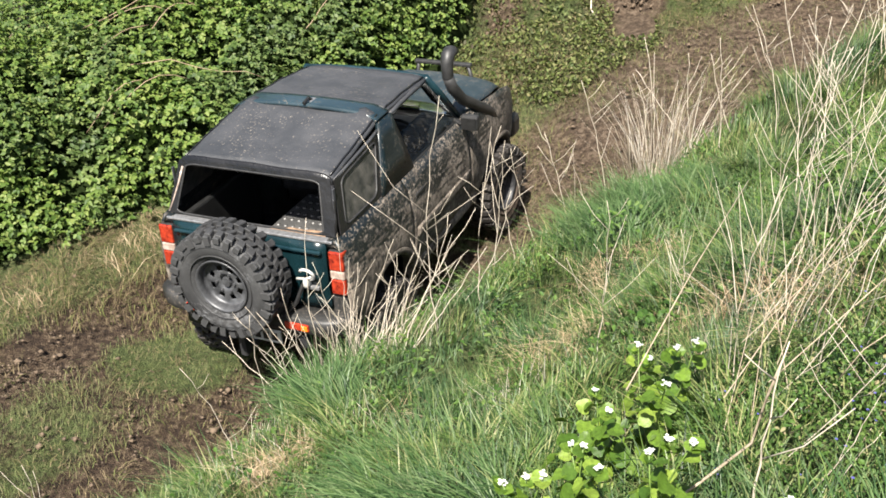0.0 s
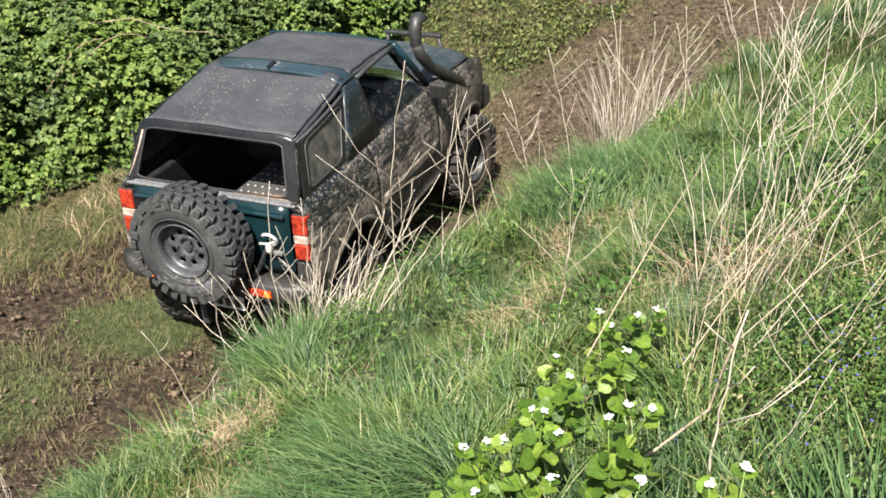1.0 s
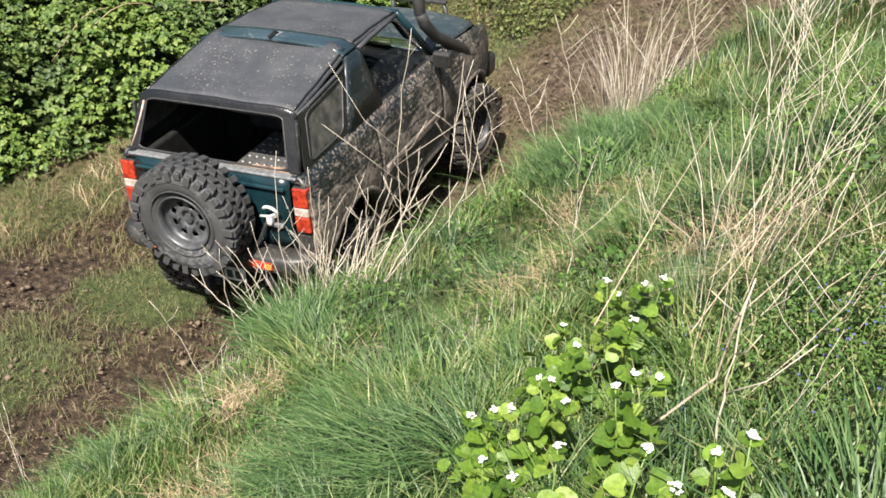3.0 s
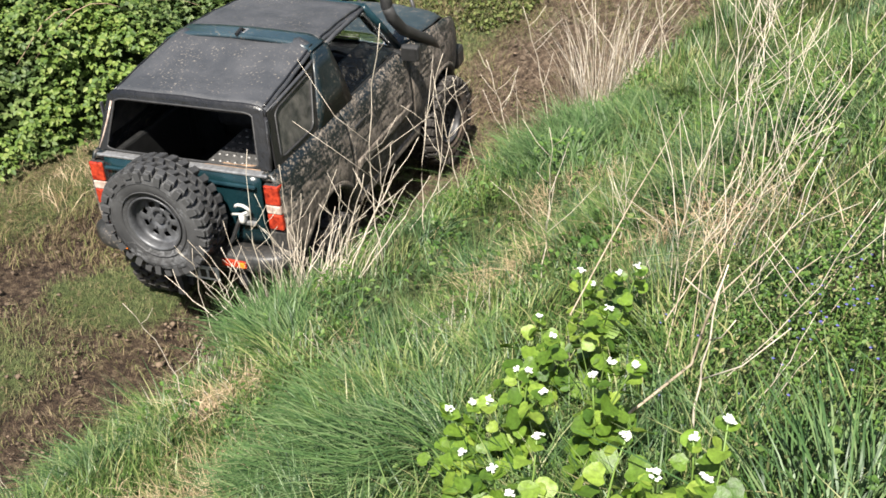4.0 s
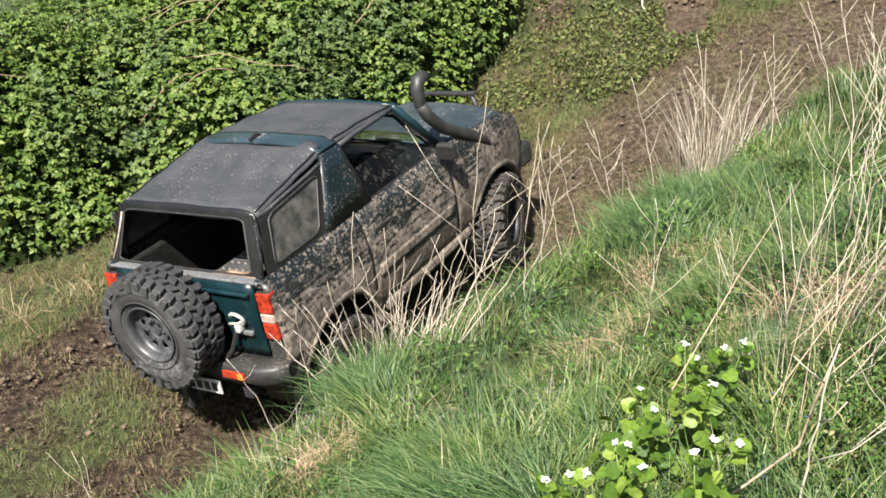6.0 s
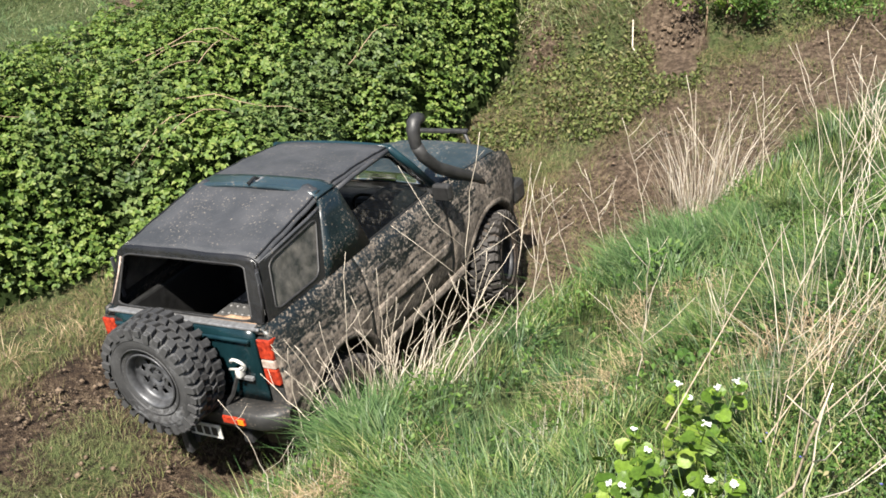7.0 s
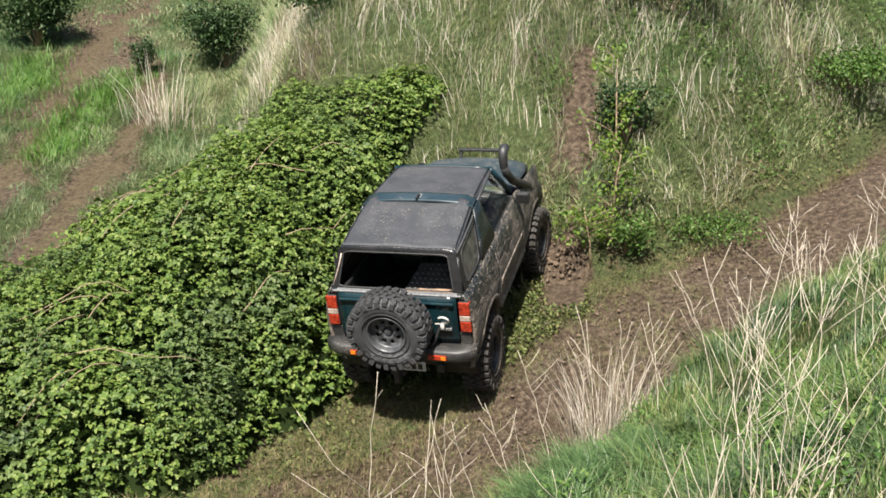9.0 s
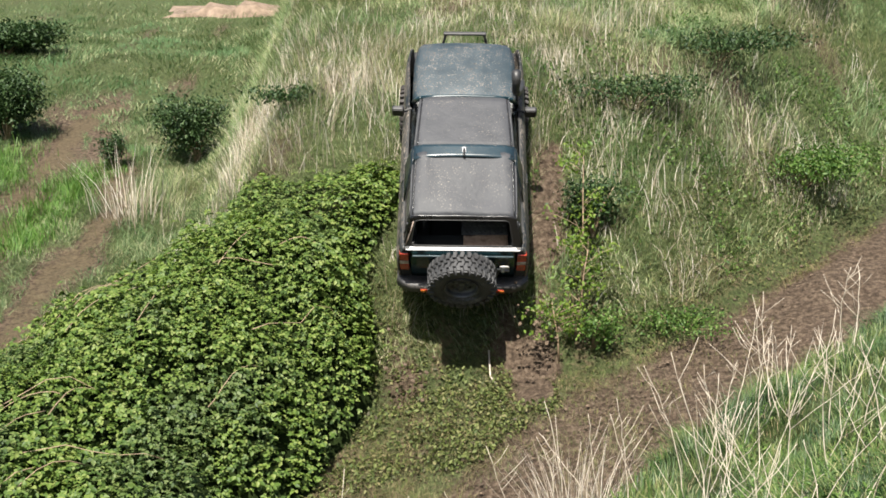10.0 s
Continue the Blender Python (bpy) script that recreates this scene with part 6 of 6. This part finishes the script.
    for v in rag.verts:
        v.co.z += 0.05 * (lumps(np.array([v.co.x]), np.array([v.co.y]), 0.09, 61)[0] - 0.5) - 0.03
    bmesh.ops.solidify(rag, geom=rag.faces[:], thickness=0.01)
    part("cloth", rag, RAG, car, "crumpled tan cloth behind the tailgate", True)
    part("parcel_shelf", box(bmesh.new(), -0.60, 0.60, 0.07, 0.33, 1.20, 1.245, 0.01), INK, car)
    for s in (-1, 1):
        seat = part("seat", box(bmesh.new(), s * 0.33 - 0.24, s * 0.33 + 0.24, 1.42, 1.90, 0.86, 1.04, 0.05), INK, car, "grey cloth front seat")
        back = box(bmesh.new(), s * 0.33 - 0.23, s * 0.33 + 0.23, 1.34, 1.46, 1.00, 1.58, 0.05)
        part("backrest", back, SEAT, seat)
        part("headrest", box(bmesh.new(), s * 0.33 - 0.13, s * 0.33 + 0.13, 1.33, 1.42, 1.60, 1.76, 0.035), SEAT, seat)
        part("cage_bar", tube(bmesh.new(), [(s * 0.60, 0.98, 1.0), (s * 0.60, 1.0, 1.45), (s * 0.55, 1.08, 1.80), (s * 0.45, 1.12, 1.86)], 0.022, 8), STEEL, car, "", True)
    part("dashboard", box(bmesh.new(), -0.66, 0.66, 2.08, 2.32, 1.14, 1.40, 0.05), SEAT, car, "grey dashboard")
    wheel_rim = bmesh.new()
    tube(wheel_rim, [(0.33 + 0.18 * math.cos(a), 1.98 - 0.06 * math.sin(a), 1.34 + 0.17 * math.sin(a)) for a in np.linspace(0, 2 * math.pi, 24)], 0.014, 6)
    tube(wheel_rim, [(0.15, 1.98, 1.34), (0.51, 1.98, 1.34)], 0.012, 6)
    part("steering_wheel", wheel_rim, INK, car, "", True)
    part("rear_view_mirror", box(bmesh.new(), -0.11, 0.11, 2.03, 2.06, 1.70, 1.76, 0.012), INK, car)
    # axles
    for y in (REAR_AXLE, FRONT_AXLE):
        ax = tube(bmesh.new(), [(-0.70, y, HUB), (0.70, y, HUB)], 0.045, 10)
        bmesh.ops.create_uvsphere(ax, u_segments=14, v_segments=10, radius=0.13, matrix=Matrix.Translation((0.05, y, HUB)))
        part("axle", ax, MUD_RUBBER, car, "mud-caked axle", True)
    for s in (-1, 1):
        part("chassis_rail", box(bmesh.new(), s * 0.42 - 0.04, s * 0.42 + 0.04, -0.1, 3.6, 0.50, 0.60, 0.01), STEEL, car)
        part("spring", tube(bmesh.new(), [(s * 0.48, 0.05, 0.58), (s * 0.48, 0.35, 0.47), (s * 0.48, 0.62, 0.44), (s * 0.48, 0.95, 0.48), (s * 0.48, 1.2, 0.56)], 0.03, 6), STEEL, car, "", True)
    return car


car = off_road_car()
car.matrix_basis = pose(-1.35, 6.55, 0.5, -1.8, -4, -23)
WHEELS = []
TRACK = {REAR_AXLE: 0.69, FRONT_AXLE: 0.765}
for side in (1, -1):
    for axle in (REAR_AXLE, FRONT_AXLE):
        w = wheel(car, "wheel", MUD_RUBBER, STEEL, "mud-caked road wheel with a knobbly tyre") if not WHEELS else copy_thing(WHEELS[0][0], pose(0, 0, 0))
        w.matrix_basis = pose(side * TRACK[axle], axle, HUB, 0, 0, 0 if side > 0 else 180)
        WHEELS.append((w, side, axle))


# ---- the car's way: seconds, place, turn ----
CAR = [
    (0.0, -1.347, 6.696, 0.401, 0.55, -3.22, -22.60),
    (0.5, -1.306, 6.647, 0.429, -0.35, -3.83, -23.01),
    (1.0, -1.316, 6.571, 0.440, -0.52, -4.55, -22.94),
    (1.5, -1.373, 6.567, 0.413, -0.06, -4.59, -23.19),
    (2.0, -1.371, 6.584, 0.414, -0.10, -4.44, -23.32),
    (2.5, -1.363, 6.576, 0.424, -0.06, -4.09, -23.47),
    (4.0, -1.363, 6.580, 0.431, 0.06, -4.23, -23.36),
    (4.5, -1.369, 6.576, 0.422, -0.16, -4.43, -23.30),
    (5.0, -1.514, 6.447, 0.374, 0.54, -5.76, -24.32),
    (5.5, -1.797, 6.117, 0.369, 0.29, -6.95, -25.42),
    (6.0, -1.894, 6.015, 0.334, 0.54, -10.46, -27.28),
    (7.5, -1.744, 6.181, 0.274, 2.70, -8.38, -25.27),
    (8.0, -1.242, 7.211, 0.336, 1.71, 2.44, -20.48),
    (8.5, -0.510, 8.613, 0.765, -1.28, 1.99, -17.47),
    (9.0, 0.312, 10.680, 0.860, 13.72, -1.03, -20.55),
    (9.5, 1.088, 12.978, 1.139, 50.89, 1.73, -16.52),
    (10.0, 1.567, 13.575, 2.239, 45.66, 1.27, -6.67),
]
# how each front wheel is steered, in degrees to the left
STEER = ((0.0, -6.0), (4.5, -6.0), (5.0, 2.0), (5.5, 12.0), (6.0, 14.0), (7.5, 12.0), (8.0, 4.0), (8.5, -6.0), (9.0, -4.0), (9.5, 4.0), (10.0, 0.0))

# how far the rear wheels hang down on their springs as the tail bounces
DROOP = ((0.0, 0.14), (5.0, 0.14), (5.6, 0.10), (7.5, 0.06), (8.0, 0.10), (8.4, 0.2), (8.6, 0.2), (9.0, 0.12), (9.4, 0.0), (10.0, 0.0))

# clods of mud thrown up by the spinning rear wheels
FLUNG = []
rf = random.Random(21)
for i in range(64):
    side = 1 if i % 4 else 0
    x, y = (2.30 if side else 0.75) + rf.uniform(-0.2, 0.3), 13.2 + rf.uniform(-0.35, 0.2)
    bm = bmesh.new()
    bmesh.ops.create_icosphere(bm, subdivisions=1, radius=rf.uniform(0.010, 0.034))
    for v in bm.verts:
        v.co *= rf.uniform(0.6, 1.35)
    clod = part("thrown_clod", bm, CLOD, None)
    tagged(clod, "dark clod of mud thrown up behind the car", "mud", group="thrown clods")
    FLUNG.append((clod, Vector((x, y, float(ground_z(np.array([x]), np.array([y]))[0]) + 0.01)), 9.45 + rf.uniform(0, 0.35), Vector((rf.uniform(-0.5, 0.8), rf.uniform(-1.8, -0.2), rf.uniform(1.2, 4.2)))))


def fly(clod, start, t0, speed):
    rows = [(0.0, pose(*start)), (t0, pose(*start))]
    t = t0 + 0.06
    while t < 10.0:
        d = t - t0
        rows.append((t, pose(*(start + speed * d + Vector((0, 0, -4.9 * d * d))), 200 * d, 120 * d, 0)))
        t += 0.09
    d = 10.0 - t0
    rows.append((10.0, pose(*(start + speed * d + Vector((0, 0, -4.9 * d * d))), 200 * d, 120 * d, 0)))
    walk(clod, rows)


def motions():
    for row in FLUNG:
        fly(*row)
    way = [(t, pose(x, y, z, rx, ry, rz)) for t, x, y, z, rx, ry, rz in CAR]
    walk(car, way)
    # the wheels turn as far as the car rolls
    times, spin, turned = [0.0], [0.0], 0.0
    for (t0, a), (t1, b) in zip(way, way[1:]):
        step = b.translation - a.translation
        ahead = (a.to_3x3() @ Vector((0, 1, 0)) + b.to_3x3() @ Vector((0, 1, 0))).normalized()
        roll = math.degrees(step.dot(ahead) / TYRE)
        parts = max(1, math.ceil(abs(roll) / 50))
        for k in range(1, parts + 1):
            times.append(t0 + (t1 - t0) * k / parts)
            spin.append(turned + roll * k / parts)
        turned += roll
    for w, side, axle in WHEELS:
        rows = []
        for t, s in zip(times, spin):
            left = float(np.interp(t, [q[0] for q in STEER], [q[1] for q in STEER])) if axle == FRONT_AXLE else 0.0
            hang = float(np.interp(t, [q[0] for q in DROOP], [q[1] for q in DROOP])) if axle == REAR_AXLE else 0.0
            rows.append((t, pose(side * TRACK[axle], axle, HUB - hang, -s if side > 0 else s, 0, left + (0 if side > 0 else 180))))
        walk(w, rows)


motions()
